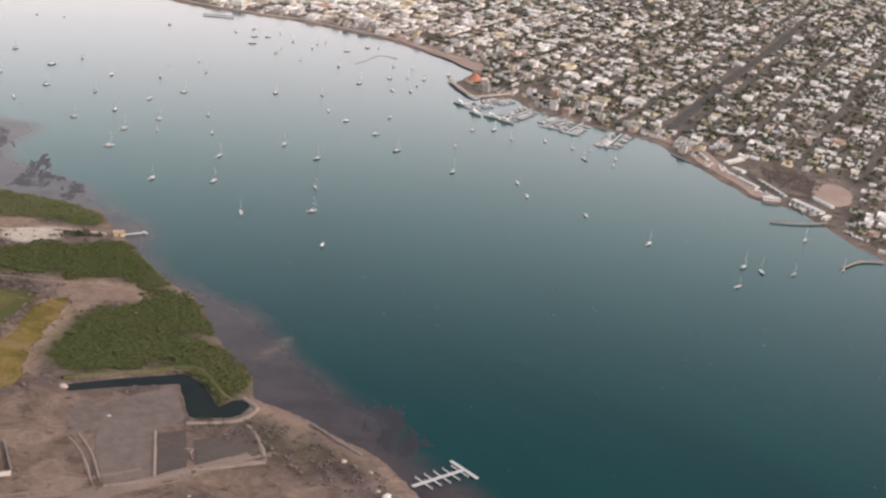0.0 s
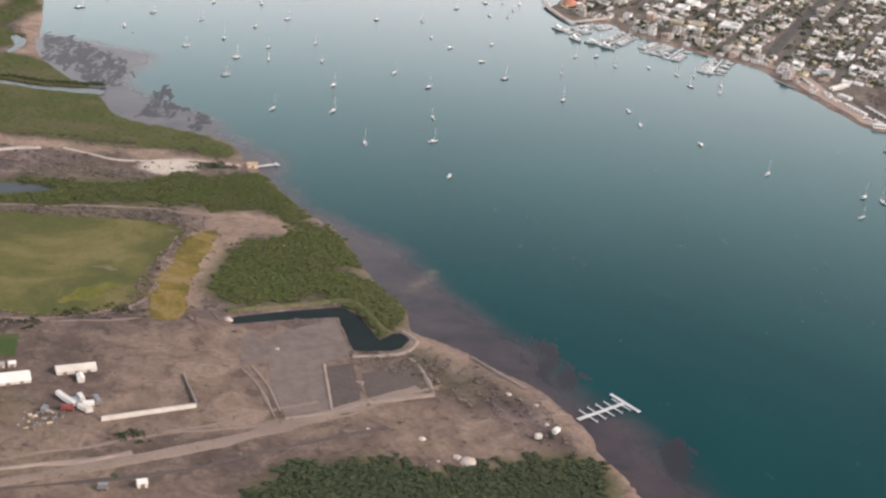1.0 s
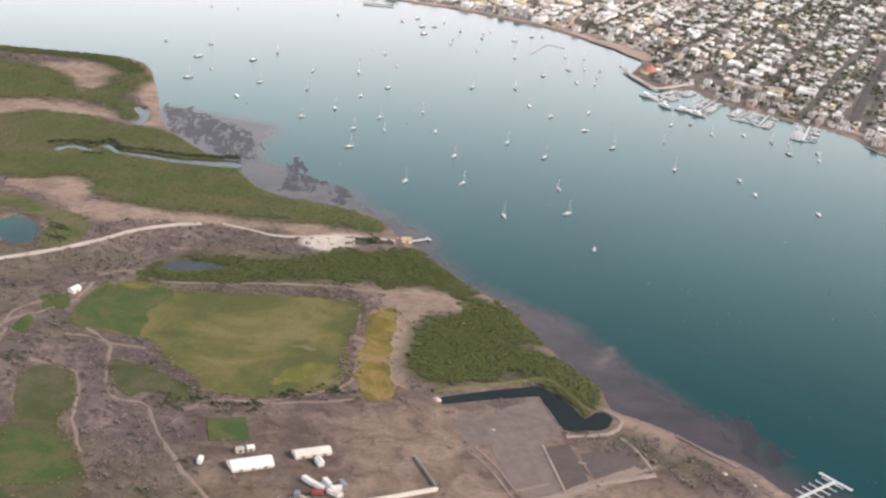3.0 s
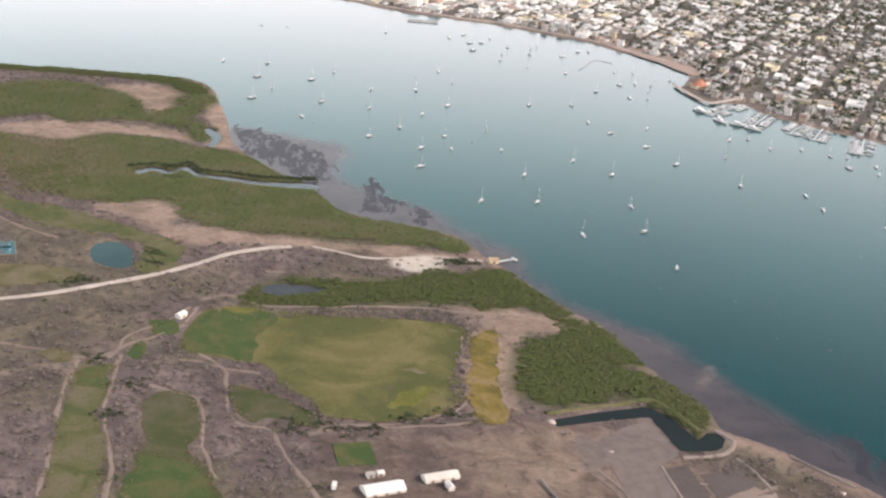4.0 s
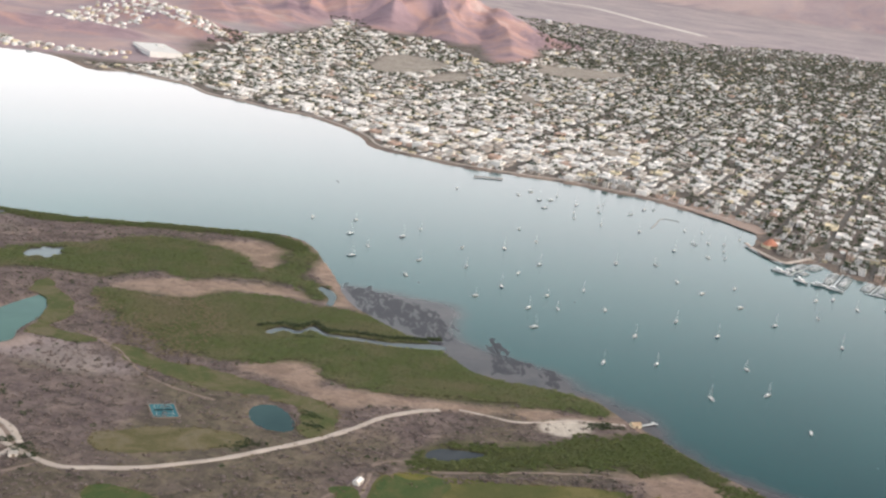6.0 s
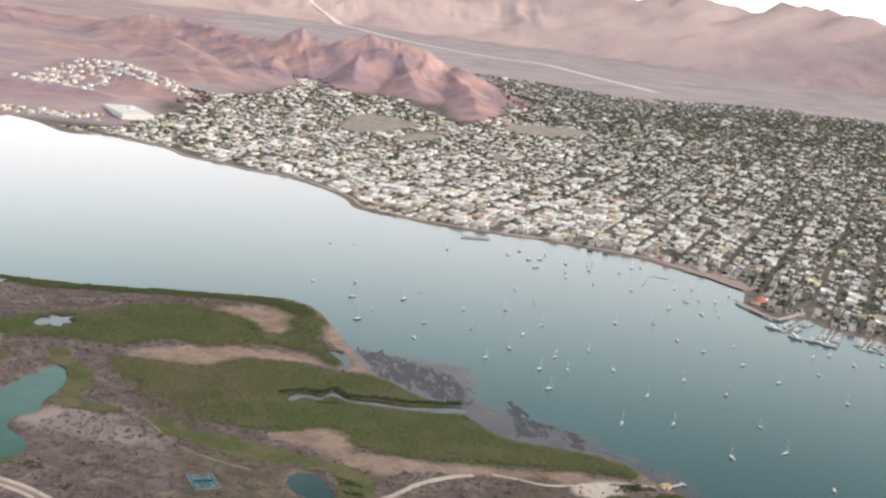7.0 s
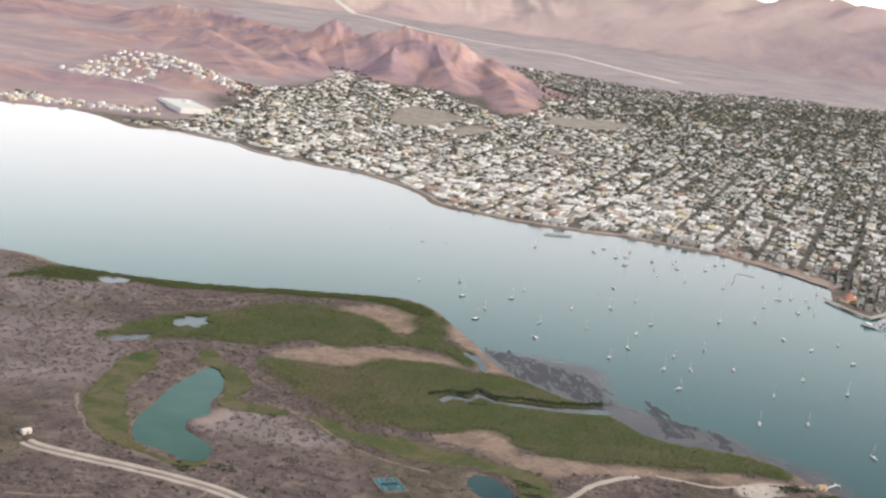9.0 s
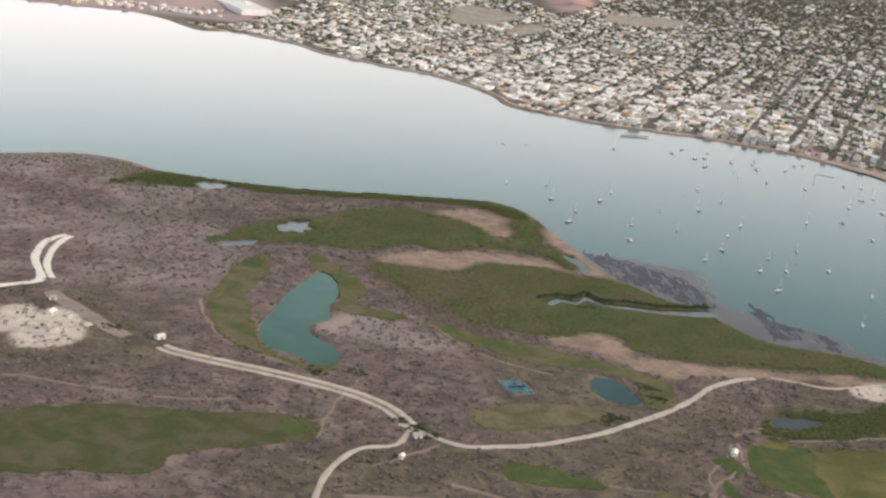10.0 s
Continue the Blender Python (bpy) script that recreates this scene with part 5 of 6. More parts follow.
for (ax, ay), (bx, by) in (((306, 826), (276, 790)), ((318, 806), (296, 768)), ((336, 788), (318, 762)), ((346, 782), (330, 752)), ((366, 764), (350, 728))):
    long = math.hypot(bx - ax, by - ay)
    wx_, wy_ = (bx - ax) / long, (by - ay) / long
    turn = math.degrees(math.atan2(wx_, -wy_))
    for i in range(int(long / 3.2)):
        for sign in (-1, 1):
            if random.random() < 0.78:
                d = 5 + i * 3.2
                x, y = ax + wx_ * d - wy_ * sign * 4.6, ay + wy_ * d + wx_ * sign * 4.6
                if all(math.hypot(x - p, y - q) > 2.4 for p, q in taken) and depth_in(MAINLAND, np.array([x]), np.array([y]))[0] < -3:
                    copy_thing(BERTH if random.random() < 0.5 else SMALL, pose(x, y, 0, 0, 0, turn + (0 if sign > 0 else 180) + random.uniform(-6, 6)))
                    taken.append((x, y))


# ---------------------------------------------------------------- the town
STREET = radians(62.5)                     # the streets run inland this way
U, V = np.array([math.cos(STREET), math.sin(STREET)]), np.array([math.sin(STREET), -math.cos(STREET)])
BLOCK_U, BLOCK_V, LANE = 64.0, 37.0, 4.6
AVENUE = "402,788 451,890 508,1004 560,1104 684,1350"
town_edge = spline(outline("-330,1445 -250,1395 -215,1440 -176,1540 -165,1640 -164,1800 -111,1850 -56,1950 -10,2120 26,2120 90,2035 144,2035 182,1920 195,1790 250,1850 300,1990 330,2130 350,2600 420,2760 560,2640 640,2480 700,2600 1100,2700 1700,2500 2000,1500 1200,400 640,360"), 10)
TOWN_POLY = town_edge


def lots():
    """Building lots along the street grid: place, size, turn, height."""
    iu, iv = np.meshgrid(np.arange(-12, 60), np.arange(-60, 50))
    out = []
    g = np.random.default_rng(11)
    for bu, bv in zip(iu.ravel(), iv.ravel()):
        c = (bu + 0.5) * BLOCK_U * U + (bv + 0.5) * BLOCK_V * V + np.array([3.0, 4.0])
        if not (-450 < c[0] < 1900 and 380 < c[1] < 2750):
            continue
        if depth_in(MAINLAND, c[:1], c[1:])[0] < -40:
            continue
        far = ease(np.array(c[1]), 1300, 2300)
        nu, nv = (9, 5) if far < 0.5 else (8, 5)
        du, dv = (BLOCK_U - LANE) / nu, (BLOCK_V - LANE) / nv
        for i in range(nu):
            for j in range(nv):
                q = c + ((i + 0.5) * du - (BLOCK_U - LANE) / 2 + g.uniform(-2.0, 2.0) * (1 + 3 * far)) * U + ((j + 0.5) * dv - (BLOCK_V - LANE) / 2 + g.uniform(-1.0, 1.0) * (1 + 4 * far)) * V
                out.append((q[0], q[1], du, dv, g.uniform(), g.uniform(), g.uniform(), g.uniform()))
    return np.array(out)


L = lots()
inland = depth_in(MAINLAND, L[:, 0], L[:, 1])
keep = inland > 13 - 6 * ease(L[:, 0], 290, 330)
L, inland = L[keep], inland[keep]
zone = depth_in(TOWN_POLY, L[:, 0], L[:, 1]) + (rough_field(L[:, 0], L[:, 1], 120, 3, 71) - 0.5) * (90 + 160 * ease(L[:, 0], 330, 420))
ok = (zone > 0) & (np.hypot(L[:, 0] + 214, L[:, 1] - 1560) > 38) & (line_distance(outline(AVENUE), L[:, 0], L[:, 1]) > 5.0)
for edge in VACANT:
    ok &= depth_in(spline(outline(edge), 5), L[:, 0], L[:, 1]) < 2
L = L[ok]
zs, fs = ground_parts(L[:, 0], L[:, 1])
dense = 1 - 0.55 * ease(L[:, 1] + 0.35 * L[:, 0], 1600, 2500)
gaps = ease(rough_field(L[:, 0], L[:, 1], 40, 3, 81), 0.3, 0.6)
built = (L[:, 4] < (0.56 + 0.26 * gaps) * dense * (1 - 0.30 * ease(L[:, 0], 220, 480))) & (fs["hill"] < 0.6)
H = np.column_stack([L, zs])[built]
TREES = np.column_stack([L, zs])[(L[:, 5] < 0.62) | ~built & (L[:, 5] < 0.9)]


def house_box(width, long, high, parapet=0.22):
    """Walls with a parapet and a sunken roof, about the origin."""
    s = Shape()
    a, b, t = width / 2, long / 2, 0.16
    o = [(-a, -b), (a, -b), (a, b), (-a, b)]
    i = [(-a + t, -b + t), (a - t, -b + t), (a - t, b - t), (-a + t, b - t)]
    s.add([(*q, -1.0) for q in o] + [(*q, high) for q in o] + [(*q, high) for q in i] + [(*q, high - parapet) for q in i],
          [(k, (k + 1) % 4, 4 + (k + 1) % 4, 4 + k) for k in range(4)] + [(4 + k, 4 + (k + 1) % 4, 8 + (k + 1) % 4, 8 + k) for k in range(4)] +
          [(8 + k, 8 + (k + 1) % 4, 12 + (k + 1) % 4, 12 + k) for k in range(4)])
    return s


def house(width, long, high, storeys, label):
    """A flat-roofed town house with door, windows, roof slab and water tank."""
    top = thing("house", pose(0, 0, 0), label, "house", "houses of the town")
    wall = part("wall", house_box(width, long, high), HOUSE, top)
    roof = part("roof", Shape().box(0, 0, high - 0.3, width - 0.32, long - 0.32, 0.09), GREYROOF, top)
    for k in range(storeys):
        for i in range(max(2, int(long / 2))):
            y = -long / 2 + long * (i + 0.5) / max(2, int(long / 2))
            for sign in (-1, 1):
                part("window", Shape().box(sign * width / 2, y, 0.7 + k * 1.5, 0.07, 0.62, 0.62), GLASS, wall)
        for i in range(max(1, int(width / 2))):
            x = -width / 2 + width * (i + 0.5) / max(1, int(width / 2))
            for sign in (-1, 1):
                if k or sign > 0 or i:
                    part("window", Shape().box(x, sign * long / 2, 0.7 + k * 1.5, 0.62, 0.07, 0.62), GLASS, wall)
    part("door", Shape().box(-width * 0.25, -long / 2, 0, 0.55, 0.09, 1.15), TIMBER, wall)
    part("water_tank", Shape().tube((width * 0.25, long * 0.25, high - 0.25), (width * 0.25, long * 0.25, high + 0.5), 0.3, 0.26), GLASS if storeys == 1 else WHITE, roof)
    return top


order = np.argsort(depth_in(MAINLAND, H[:, 0], H[:, 1]) + 0.25 * np.hypot(H[:, 0] - 250, H[:, 1] - 900))
NEAR, REST = H[order[:190]], H[order[190:]]
KINDS = [house(3.6, 4.4, 1.7, 1, "flat-roofed pale plaster house on a town street"), house(3.8, 4.8, 2.9, 2, "two-storey flat-roofed plaster house in the town"),
         house(3.0, 4.6, 1.6, 1, "narrow low plaster house between neighbours"), house(4.6, 5.2, 1.8, 1, "broad single-storey house with a flat grey roof"),
         house(4.4, 5.2, 4.2, 3, "three-storey white building on the waterfront")]
street_turn = math.degrees(STREET) - 90
placed = set()
for q in NEAR:
    k = int(q[6] * 4.4) if q[7] < 0.93 else 4
    m = pose(q[0], q[1], q[8], 0, 0, street_turn + (180 if q[7] > 0.5 else 0))
    if k in placed:
        copy_thing(KINDS[k], m)
    else:
        KINDS[k].matrix_basis = m
        placed.add(k)

# the rest of the houses, each a walled box with a sunken roof and one with a stair hut
proto = house_box(1, 1, 1, 0.1)
pv, pf = np.array(proto.v), np.array(proto.f + [(12, 13, 14, 15)])
pv[:, 0] = np.sign(pv[:, 0]) * np.where(np.arange(16) < 8, 0.5, 0.455)
pv[:, 1] = np.sign(pv[:, 1]) * np.where(np.arange(16) < 8, 0.5, 0.455)
n_ = len(REST)
large = (REST[:, 4] * 91 % 1 < 0.05 + 0.14 * ease(-np.hypot(REST[:, 0] - 90, REST[:, 1] - 1120), -330, -80)) * 1.0
wid, lon = REST[:, 3] * (0.42 + 0.60 * REST[:, 6] + 0.5 * large), REST[:, 2] * (0.42 + 0.64 * REST[:, 7] + 0.9 * large)
hig = 0.85 + 0.45 * REST[:, 5] + (REST[:, 4] * 10 % 1 < 0.16) * 0.9 + (REST[:, 4] * 37 % 1 < 0.015) * 2.4 + large * 1.1
c, s = math.cos(STREET - math.pi / 2), math.sin(STREET - math.pi / 2)
vv = np.stack([pv[:, 0][None] * wid[:, None], pv[:, 1][None] * lon[:, None], np.where(pv[:, 2] < 0, -2.0, 0)[None] + (pv[:, 2] > 0)[None] * (hig[:, None] - np.where(pv[:, 2] < 0.95, 0.22, 0)[None])], -1)
vv = np.stack([vv[..., 0] * c - vv[..., 1] * s, vv[..., 0] * s + vv[..., 1] * c, vv[..., 2]], -1) + REST[:, None, [0, 1, 8]]
bulk("town_houses", vv.reshape(-1, 3), (pf[None] + 16 * np.arange(n_)[:, None, None]).reshape(-1, 4), TOWN, "crowded flat-roofed houses of the town", "houses")

# the streets that run inland and the lanes that cross them
def street_runs():
    lines, sides = [], []
    for way, side, gap, half, low, high in ((U, V, BLOCK_V, 1.7, -12 * BLOCK_U, 40 * BLOCK_U), (V, U, BLOCK_U, 1.1, -50 * BLOCK_V, 60 * BLOCK_V)):
        along = np.arange(low, high, 18.0)
        for k in range(-60, 60):
            lines.append(np.array([3.0, 4.0]) + along[:, None] * way + k * gap * side)
            sides.append(np.full(len(along), 1)[:, None] * half * side)
    last = np.concatenate([np.arange(len(q)) == len(q) - 1 for q in lines])
    line, half = np.concatenate(lines), np.concatenate(sides)
    box = (line[:, 0] > -350) & (line[:, 0] < 2000) & (line[:, 1] > 350) & (line[:, 1] < 2800)
    inside = np.zeros(len(line), bool)
    inside[box] = (depth_in(TOWN_POLY, line[box, 0], line[box, 1]) > 6) & (depth_in(MAINLAND, line[box, 0], line[box, 1]) > 9)
    for edge in VACANT:
        inside[box] &= depth_in(outline(edge), line[box, 0], line[box, 1]) < 0
    first = np.flatnonzero(inside[:-1] & inside[1:] & ~last[:-1])
    use = np.unique(np.concatenate([first, first + 1]))
    z = np.zeros(len(line))
    z[use] = ground_parts(line[use, 0], line[use, 1])[0] + 0.32
    quad = [np.column_stack([line[j] + q * half[j], z[j]]) for j, q in ((first, -1), (first, 1), (first + 1, 1), (first + 1, -1))]
    faces = np.arange(4 * len(first)).reshape(-1, 4)
    return np.stack(quad, 1).reshape(-1, 3), faces


sv, sf = street_runs()
bulk("town_streets", sv, sf, LANES, "straight dusty asphalt streets between the town houses", "streets")

# street trees and garden trees
g = np.random.default_rng(5)
downtown = ease(-np.hypot(TREES[:, 0] - 90, TREES[:, 1] - 1120), -420, -120)
TREES = TREES[TREES[:, 6] > 0.6 * downtown]
TREES = np.concatenate([TREES, TREES[TREES[:, 5] < 0.28]])
T = TREES[:, [0, 1, 8]] + np.column_stack([g.uniform(-2, 2, (len(TREES), 2)), np.full(len(TREES), 0.6)])
kerb = sv.reshape(-1, 4, 3).mean(1)
kerb = np.concatenate([kerb + np.column_stack([g.uniform(-9, 9, (len(kerb), 1)) * U + g.choice((-1.9, 1.9), (len(kerb), 1)) * V, np.full(len(kerb), 0.4)]) for _ in range(2)])
kerb = kerb[(g.uniform(0, 1, len(kerb)) < 0.75 * ease(rough_field(kerb[:, 0], kerb[:, 1], 60, 3, 88), 0.35, 0.6)) & (line_distance(outline(AVENUE), kerb[:, 0], kerb[:, 1]) > 4)]
T = np.concatenate([T, kerb])
near = np.argsort(depth_in(MAINLAND, T[:, 0], T[:, 1]) + 0.25 * np.hypot(T[:, 0] - 250, T[:, 1] - 900))
scatter("town_trees", T[near[90:]], g.uniform(1.0, 2.5, len(T) - 90), 16, CROWN, "dark green trees between the town houses", "trees", 0.8, 0.5)


def tree(size, seed, label):
    """A tapered trunk with limbs and a crown of leaf sprays."""
    g = random.Random(seed)
    top = thing("tree", pose(0, 0, 0), label, "tree", "trees of the waterfront")
    s = Shape().tube((0, 0, -0.4), (0.06, 0.02, size * 0.9), size * 0.09, size * 0.055)
    for k in range(5):
        w = math.tau * k / 5 + g.uniform(-0.3, 0.3)
        s.tube((0.05, 0, size * (0.6 + 0.06 * k)), (0.05 + size * 0.5 * math.cos(w), size * 0.5 * math.sin(w), size * g.uniform(1.1, 1.5)), size * 0.045, size * 0.015, 5)
    part("trunk", s, BARK, top)
    crown = Shape()
    for k in range(5):
        w, r = math.tau * k / 5, size * g.uniform(0.2, 0.5)
        tri = tuft(34, 0.75, 0.42, seed * 7 + k) * size * g.uniform(0.5, 0.75) + np.array([r * math.cos(w), r * math.sin(w), size * g.uniform(0.8, 1.15)])
        for t in tri:
            crown.add(t, ((0, 1, 2),))
    part("crown", crown, CROWN, top)
    return top


WOOD = [tree(1.5, 3, "broad dark green tree on a town street"), tree(1.9, 4, "tall dark green tree near the waterfront"), tree(1.2, 6, "small dark green tree in a garden")]
placed = set()
for i, q in enumerate(T[near[:90]]):
    k = i % 3
    m = pose(q[0], q[1], q[2] - 0.5, 0, 0, g.uniform(0, 360))
    if k in placed:
        copy_thing(WOOD[k], m)
    else:
        WOOD[k].matrix_basis = m
        placed.add(k)


def big_block(name, x, y, turn, w, l, h, material, label, bays=6, storeys=2, category="building"):
    top = thing(name, on(x, y, turn), label, category)
    wall = part("wall", house_box(w, l, h, 0.3), material, top)
    roof = part("roof", Shape().box(0, 0, h - 0.4, w - 0.32, l - 0.32, 0.1), GREYROOF if material is not WHITE else WHITE, top)
    for k in range(storeys):
        for i in range(bays):
            for sign in (-1, 1):
                part("window", Shape().box(sign * w / 2, -l / 2 + l * (i + 0.5) / bays, h * (k + 0.32) / storeys, 0.08, l / bays * 0.55, min(0.7, 0.35 * h / storeys)), GLASS, wall)
    part("door", Shape().box(0, -l / 2, 0, 0.7, 0.1, min(1.2, 0.75 * h)), TIMBER, wall)
    part("roof_hut", Shape().box(w * 0.2, l * 0.2, h - 0.35, 0.2 * w, 0.16 * l, 0.35 + 0.22 * h), material, roof)
    return top


# landmarks
shore = spline(outline("-240,1362 -182,1335 -154,1316 -130,1274 -98,1253 -72,1230 -34,1211 -8,1180 16,1136 28,1090 65,1062 92,1046 134,1034 169,1027 209,1007 235,994 260,967 285,941"), 4, False)
strip("promenade", shore, 2.6, ground_parts(shore[:, 0], shore[:, 1])[0] + 0.25, ROAD, "pale promenade along the town shore", "promenade", 0.15)
club = thing("clubhouse", on(287, 862, 25), "clubhouse with a big orange tiled roof on the quay", "clubhouse")
club_wall = part("wall", Shape().box(0, 0, -1.0, 9.0, 8.0, 3.2), CREAM, club)
for k, (r, z0, z1, r2) in enumerate(((5.8, 2.2, 6.2, 0.9),)):
    ring = lambda rad, z: [(rad * math.cos(math.tau * i / 8 + 0.39), rad * 0.9 * math.sin(math.tau * i / 8 + 0.39), z) for i in range(8)]
    part("roof", Shape().loft([ring(r, z0 - 0.25), ring(r, z0), ring(r * 0.55, (z0 + z1) / 2 + 0.3), ring(r2, z1)]), THATCH, club)
for i in range(6):
    part("window", Shape().box(-3.6 + i * 1.45, -4.0, 0.6, 0.8, 0.1, 1.0), GLASS, club_wall)
gabled("annex", on(293, 868, 30), 6.0, 3.4, 2.0, 0.9, WHITE, CREAM, "white annex beside the clubhouse", "annex")
for x, y, w, l, h, m, words in ((368, 842, 9, 13, 3.2, CREAM, "cream hotel block near the marina"), (356, 846, 6, 8, 2.6, CREAM, "cream wing of the hotel near the marina"),
                                (392, 850, 12, 16, 3.0, WHITE, "large white hall with a sheet roof"), (232, 1008, 9, 16, 2.8, WHITE, "long white market hall on the waterfront"),
                                (178, 1034, 7, 12, 3.4, WHITE, "white hotel on the waterfront"), (120, 1052, 8, 9, 5.0, WHITE, "white hotel tower behind the promenade"),
                                (104, 1062, 8, 10, 5.4, WHITE, "tall white hotel on the promenade"), (84, 1078, 7, 9, 4.6, PLASTER, "pale hotel on the promenade"),
                                (60, 1100, 9, 11, 4.8, WHITE, "white apartment block by the bay"), (420, 1240, 8, 18, 3.6, CREAM, "long yellow school building"),
                                (374, 1190, 8, 14, 3.2, WHITE, "white hall with rows of windows"), (36, 1150, 8, 10, 4.0, PLASTER, "pale apartment block above the promenade")):
    big_block("building", x, y, street_turn, w, l, h, m, words)
big_block("factory", -210, 1526, 22, 36, 76, 6.0, WHITE, "huge white flat-roofed warehouse below the hills", 12, 1)

# beaches on both sides of the marina
patch("beach", "239.6,991.6 262.6,952.8 277.3,930.5 289.3,904.2 300.6,913.9 293.7,953.7 273.6,989.3 249.3,1016", 0.92, BEACH, "broad pinkish sand beach below the town", "beach", 0.15)
patch("beach", "383.5,765.1 394.6,746.2 399.9,714.1 410.1,675.6 415.1,652.7 421.3,658.8 416.1,690.6 412.3,735.6 406.2,769 392.1,779.5", 0.92, BEACH, "narrow reddish sand beach before the boatyard", "beach", 0.1)
# the boatyard on the beach, its sandy lot and the avenue behind the marina
patch("sand_lot", "454.8,680.1 470.9,694.2 477.6,681.5 468,657.9 455.6,648 450.7,660.2", 1.05, BEACH, "bare sandy lot behind the boatyard", "lot", 0.15)
strip("yard_track", "424,706 430,668 452,660", 5.0, 1.0, SILT, "dark trodden track between boatyard and lot", "track", 0.4)
q = spots(spline(outline("437,711.3 456,718.2 463.2,700.3 449.7,661.9 441.2,669.2 433.9,685.7"), 3), 2.2)
scatter("bushes", np.column_stack([q, ground_parts(q[:, 0], q[:, 1])[0]]), rng.uniform(0.5, 1.3, len(q)), 18, SCRUB, "brown scrub on the lot behind the boatyard", "bush", 0.5, 0.45)
p = spline(outline(AVENUE), 4, False)
strip("avenue", p, 6.0, ground_parts(p[:, 0], p[:, 1])[0] + 0.30, ASPHALT, "wide asphalt avenue into the town", "road", 0.05)
for ax, ay, bx, by, w, h in ((417, 716, 431, 730, 3.0, 1.4), (418, 705, 422, 698, 3.4, 1.5), (415, 686, 421, 669, 2.2, 1.2), (427, 686, 433, 658, 1.6, 1.0), (418, 650, 427, 650, 3.4, 1.6),
                             (435, 651, 444, 632, 3.6, 1.5), (449, 660, 454, 645, 2.6, 1.3), (441, 622, 446, 628, 2.6, 1.3), (406, 732, 407, 719, 2.0, 1.1), (411, 778, 417, 771, 3.0, 1.5)):
    big_block("boat_shed", (ax + bx) / 2, (ay + by) / 2, math.degrees(math.atan2(by - ay, bx - ax)) - 90, w, math.hypot(bx - ax, by - ay), h, WHITE, "long white shed in the boatyard on the beach", 6, 1, "shed")
g2 = random.Random(8)
for ax, ay, bx, by, n in ((408, 712, 414, 690, 7), (420, 664, 424, 656, 5), (428, 645, 440, 628, 7), (446, 606, 452, 590, 5)):
    for k in range(n):
        f = (k + 0.5) / n
        x, y = ax + f * (bx - ax) + g2.uniform(-2, 2), ay + f * (by - ay) + g2.uniform(-1, 1)
        tagged(copy_thing(LAUNCH, on(x, y, g2.uniform(0, 360), 0.15)), "white motor boat hauled out in the boatyard", "motor boat", "boats on the hard")
stone_mole("410,611 425,612 441,617", 1.8, 1.0, "dark jetty off the boatyard", "jetty")
stone_mole("388,730 391,720 397,712", 1.4, 0.8, "short dark jetty off the beach", "jetty")

# houses strung over the slopes west of the town
q = g.uniform(0, 1, (470, 5))
p1 = np.column_stack([-390 + 105 * q[:170, 0] + 60 * q[:170, 1], 1800 - 130 * q[:170, 0] + 190 * q[:170, 1]])
rows_ = np.floor(q[170:340, 1] * 5) / 5
p2 = np.column_stack([-292 + 125 * q[170:340, 0] + 34 * rows_, 1900 - 190 * q[170:340, 0] + 150 * rows_ * (1 - q[170:340, 0])])
p3 = np.column_stack([-430 + 200 * q[340:, 0] ** 1.5, 1445 + 50 * q[340:, 1]])
P = np.concatenate([p1, p2, p3])
pz = ground_parts(P[:, 0], P[:, 1])[0]
wid = 3 + 3.5 * q[:, 2]
vv = np.stack([pv[:, 0][None] * wid[:, None], pv[:, 1][None] * (3 + 3 * q[:, 3])[:, None], np.where(pv[:, 2] < 0, -4.0, 0)[None] + (pv[:, 2] > 0)[None] * (1.6 + 1.8 * q[:, 4])[:, None]], -1)
vv = np.stack([vv[..., 0] * c - vv[..., 1] * s, vv[..., 0] * s + vv[..., 1] * c, vv[..., 2]], -1) + np.column_stack([P, pz])[:, None]
bulk("hill_houses", vv.reshape(-1, 3), (pf[None] + 16 * np.arange(len(P))[:, None, None]).reshape(-1, 4), TOWN, "pale houses scattered over the slopes", "houses")

# the long pale highway across the plain behind the hills
hw = spline(outline("60,4560 180,4337 327,3806 455,3565 546,3464 654,3440 700,3271 736,3100 800,2850"), 12, False)
hz = ground_parts(hw[:, 0], hw[:, 1])[0]
strip("highway", hw, 24, hz + 0.8, RIVER, "pale dry river bed across the plain behind the hills", "river bed", 0.4, 0.2)


# ---------------------------------------------------------------- the engine of the aircraft, outside the cabin window
BLACK = surface("black_cowling_paint", (0.006, 0.006, 0.008), (0.014, 0.013, 0.016), 3.0, 0.3, 0.0, 0.0004)
# near-black surface for the intake duct and splitter
DUCT_DARK = surface("near_black_duct", (0.003, 0.003, 0.004), (0.010, 0.010, 0.011), 3.0, 0.6, 0.0, 0.0004)
STRIPE = surface("red_stripe_paint", (0.50, 0.012, 0.020), (0.62, 0.020, 0.030), 2.0, 0.45, 0.0, 0.0003)
ENAMEL = surface("white_cowling_paint", (0.70, 0.71, 0.72), (0.80, 0.80, 0.80), 2.0, 0.22, 0.0, 0.0003)
LIP = surface("scuffed_dark_lip", (0.02, 0.02, 0.022), (0.05, 0.05, 0.052), 4.0, 0.4, 0.0, 0.0004)

for m in (BLACK, LIP):
    m.node_tree.nodes["Principled BSDF"].inputs["Specular IOR Level"].default_value = 0.16


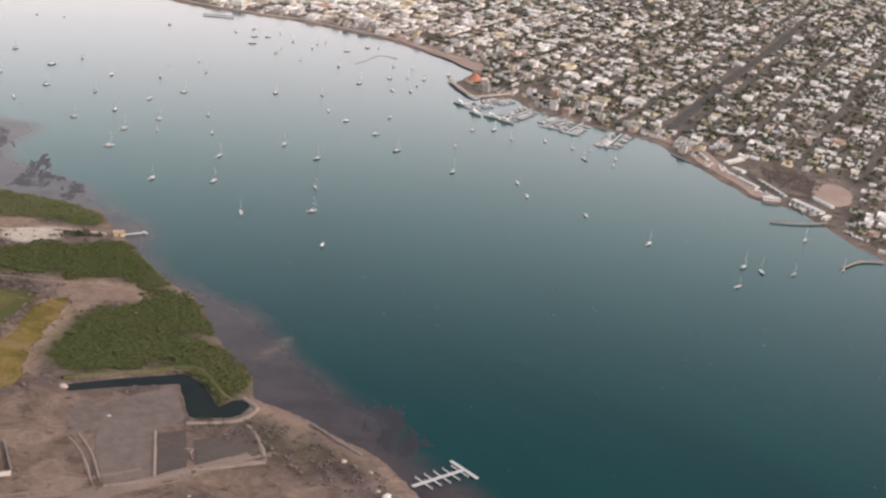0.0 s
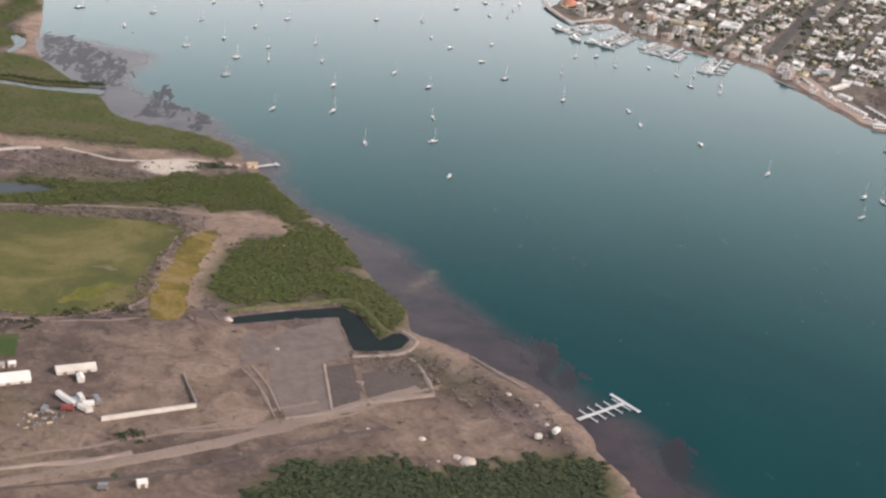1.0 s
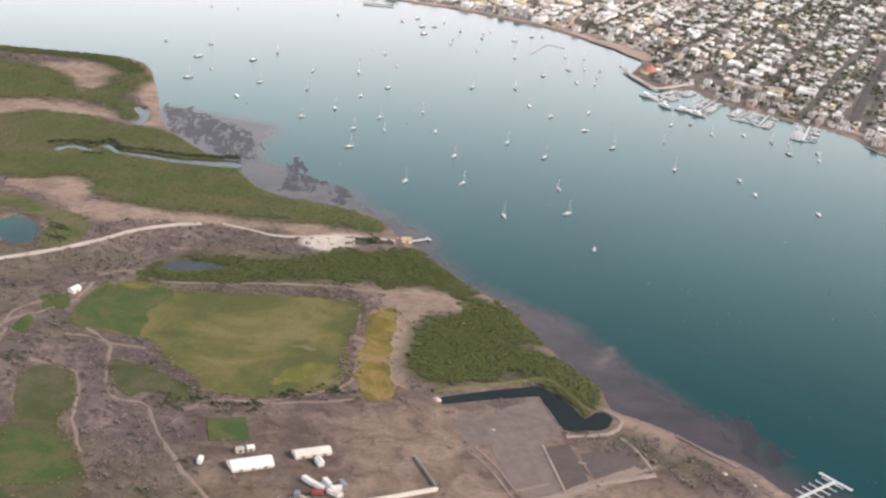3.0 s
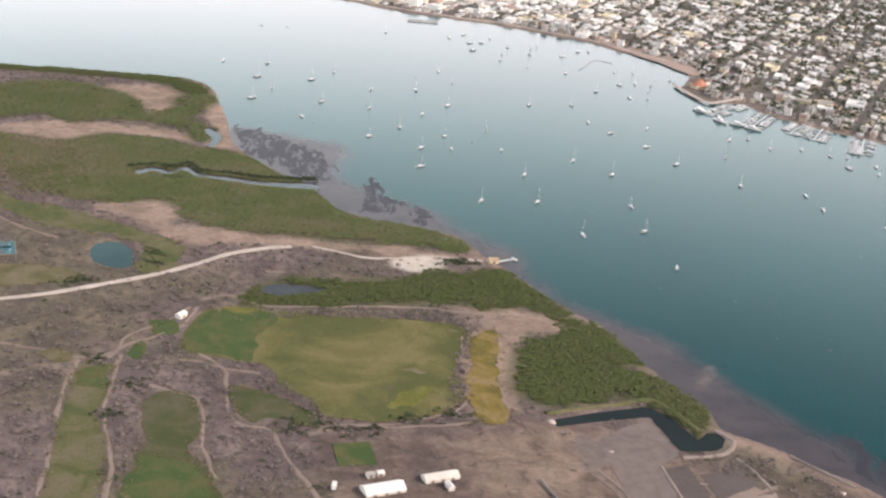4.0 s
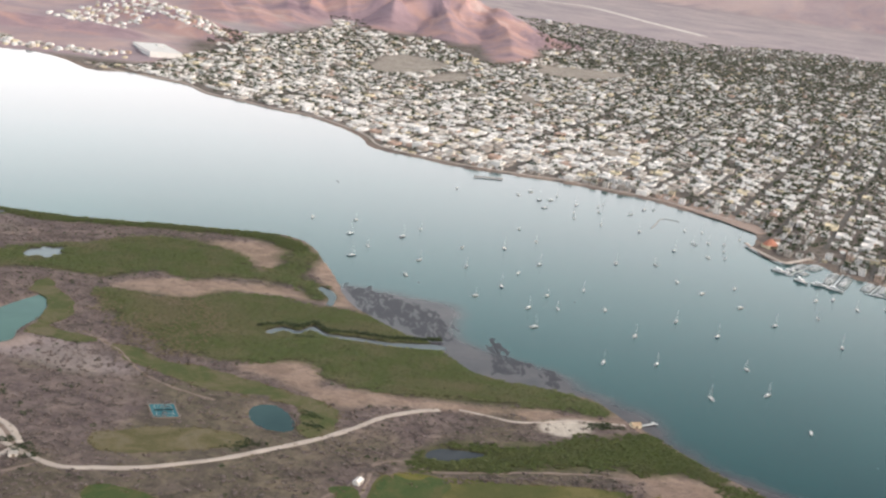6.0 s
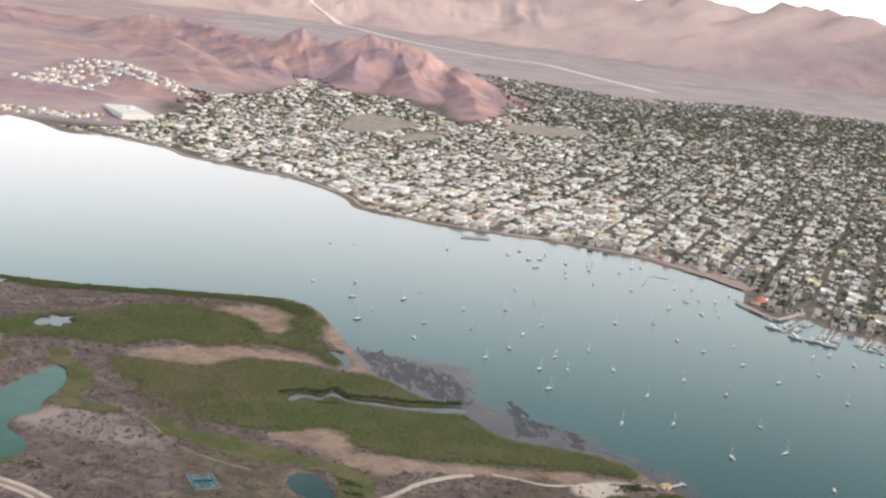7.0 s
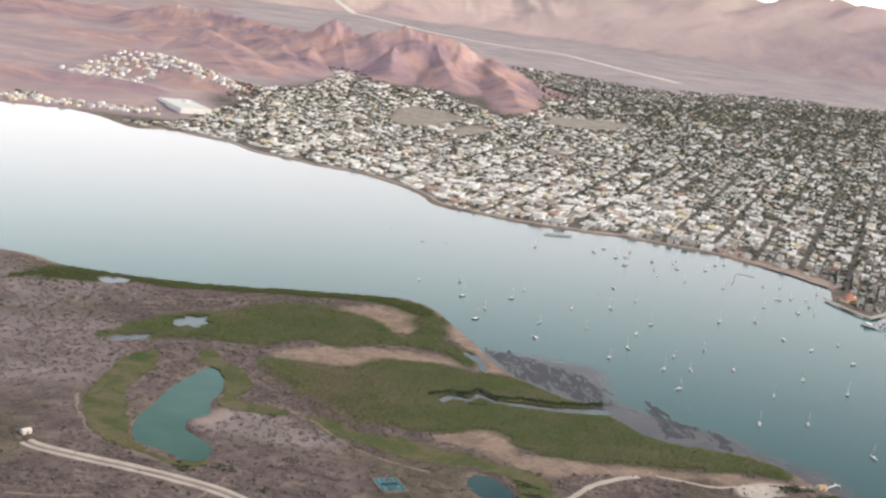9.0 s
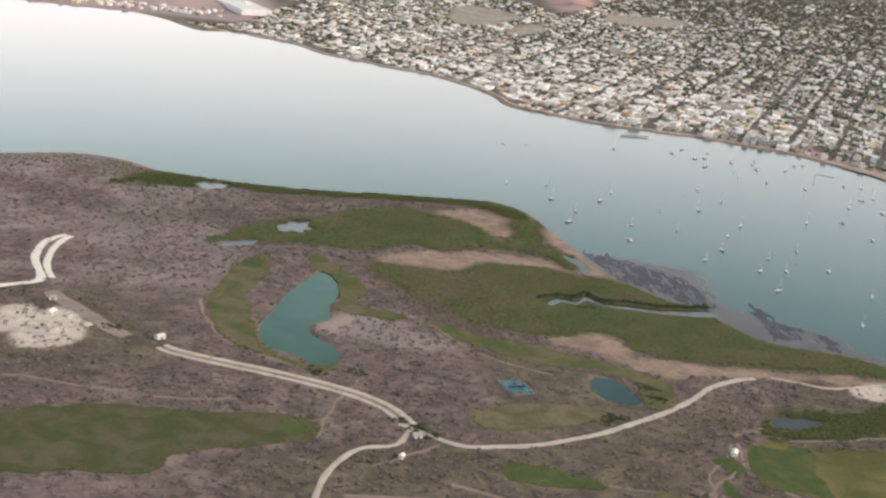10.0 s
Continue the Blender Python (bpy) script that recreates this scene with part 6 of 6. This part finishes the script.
def cowl_ring(x, half, low, high, a0, a1, count=17):
    """Points of a squared-off cowling section at x, between two angles; 0 is the side that faces the cabin, 90 the top."""
    out = []
    for i in range(count):
        w = radians(a0 + (a1 - a0) * i / (count - 1))
        c, s = math.cos(w), math.sin(w)
        k = (abs(c) ** 3.2 + abs(s) ** 3.2) ** (-1 / 3.2)
        out.append((x, -half * c * k, (high if s > 0 else low) * s * k))
    return out


def nacelle(m):
    top = thing("engine_nacelle", m, "turboprop engine cowling, black below with red and white stripes", "engine")
    # stations from the intake back: x, half width, depth below and height above the centre line
    body = ((0.0, 0.33, 0.30, 0.36), (0.10, 0.37, 0.36, 0.40), (0.29, 0.40, 0.42, 0.42), (0.8, 0.43, 0.52, 0.44), (1.4, 0.45, 0.60, 0.46), (2.4, 0.46, 0.64, 0.48), (3.6, 0.44, 0.58, 0.47))
    for name, mat_, a0, a1, first, grow in (("lower_cowling", BLACK, -180, -14, 0, 0.0), ("side_panel", BLACK, -14, 12, 0, 0.0), ("white_stripe", ENAMEL, 12, 25, 2, 0.002),
                                            ("red_stripe", STRIPE, 25, 45, 2, 0.002), ("upper_cowling", ENAMEL, 45, 180, 2, 0.0), ("nose_band", BLACK, 12, 180, 0, 0.004)):
        rows = body[first:] if name != "nose_band" else body[:3]
        part(name, Shape().loft([cowl_ring(x, h + grow, l + grow, t + grow, a0, a1) for x, h, l, t in rows], close=False, caps=False), mat_, top, "", True)
    lip = []
    for k in range(9):
        w = math.pi * k / 8
        lip.append([(0.02 - 0.05 * math.sin(w), y * (1 - 0.075 * k / 8), z * (1 - 0.075 * k / 8)) for _, y, z in cowl_ring(0, 0.33, 0.30, 0.36, 0, 360, 41)[:-1]])
    part("intake_lip", Shape().loft(lip, caps=False), LIP, top, "scuffed dark lip round the intake", True)
    duct = [[(x, y * f, z * f) for _, y, z in cowl_ring(0, 0.305, 0.277, 0.333, 0, 360, 41)[:-1]] for x, f in ((0.02, 1.0), (0.25, 0.92), (0.6, 0.70), (0.62, 0.0))]
    part("intake_duct", Shape().loft(duct, caps=False), DUCT_DARK, top, "", True)
    part("splitter", Shape().box(0.22, 0.02, -0.24, 0.03, 0.05, 0.5), DUCT_DARK, top)
    part("spinner", Shape().loft([[(x, r * math.cos(math.tau * i / 20) + 0.05, 0.52 + r * math.sin(math.tau * i / 20)) for i in range(20)] for x, r in
                                 ((0.15, 0.24), (-0.15, 0.24), (-0.40, 0.20), (-0.58, 0.11), (-0.66, 0.02))]), BLACK, top, "", True)
    part("gearbox_fairing", Shape().loft([[(x, r * math.cos(math.tau * i / 20) + 0.04, 0.60 + k * r * math.sin(math.tau * i / 20)) for i in range(20)] for x, r, k in
                                         ((0.12, 0.27, 1.0), (0.5, 0.38, 0.9), (1.2, 0.44, 0.7), (2.4, 0.45, 0.6), (3.6, 0.44, 0.6))]), ENAMEL, top, "", True)
    return top


# it flies with the camera; it stands here as at one moment of the flight
nacelle(pose(-126.060, 6.976, 196.321, 0, 0, 18.5))
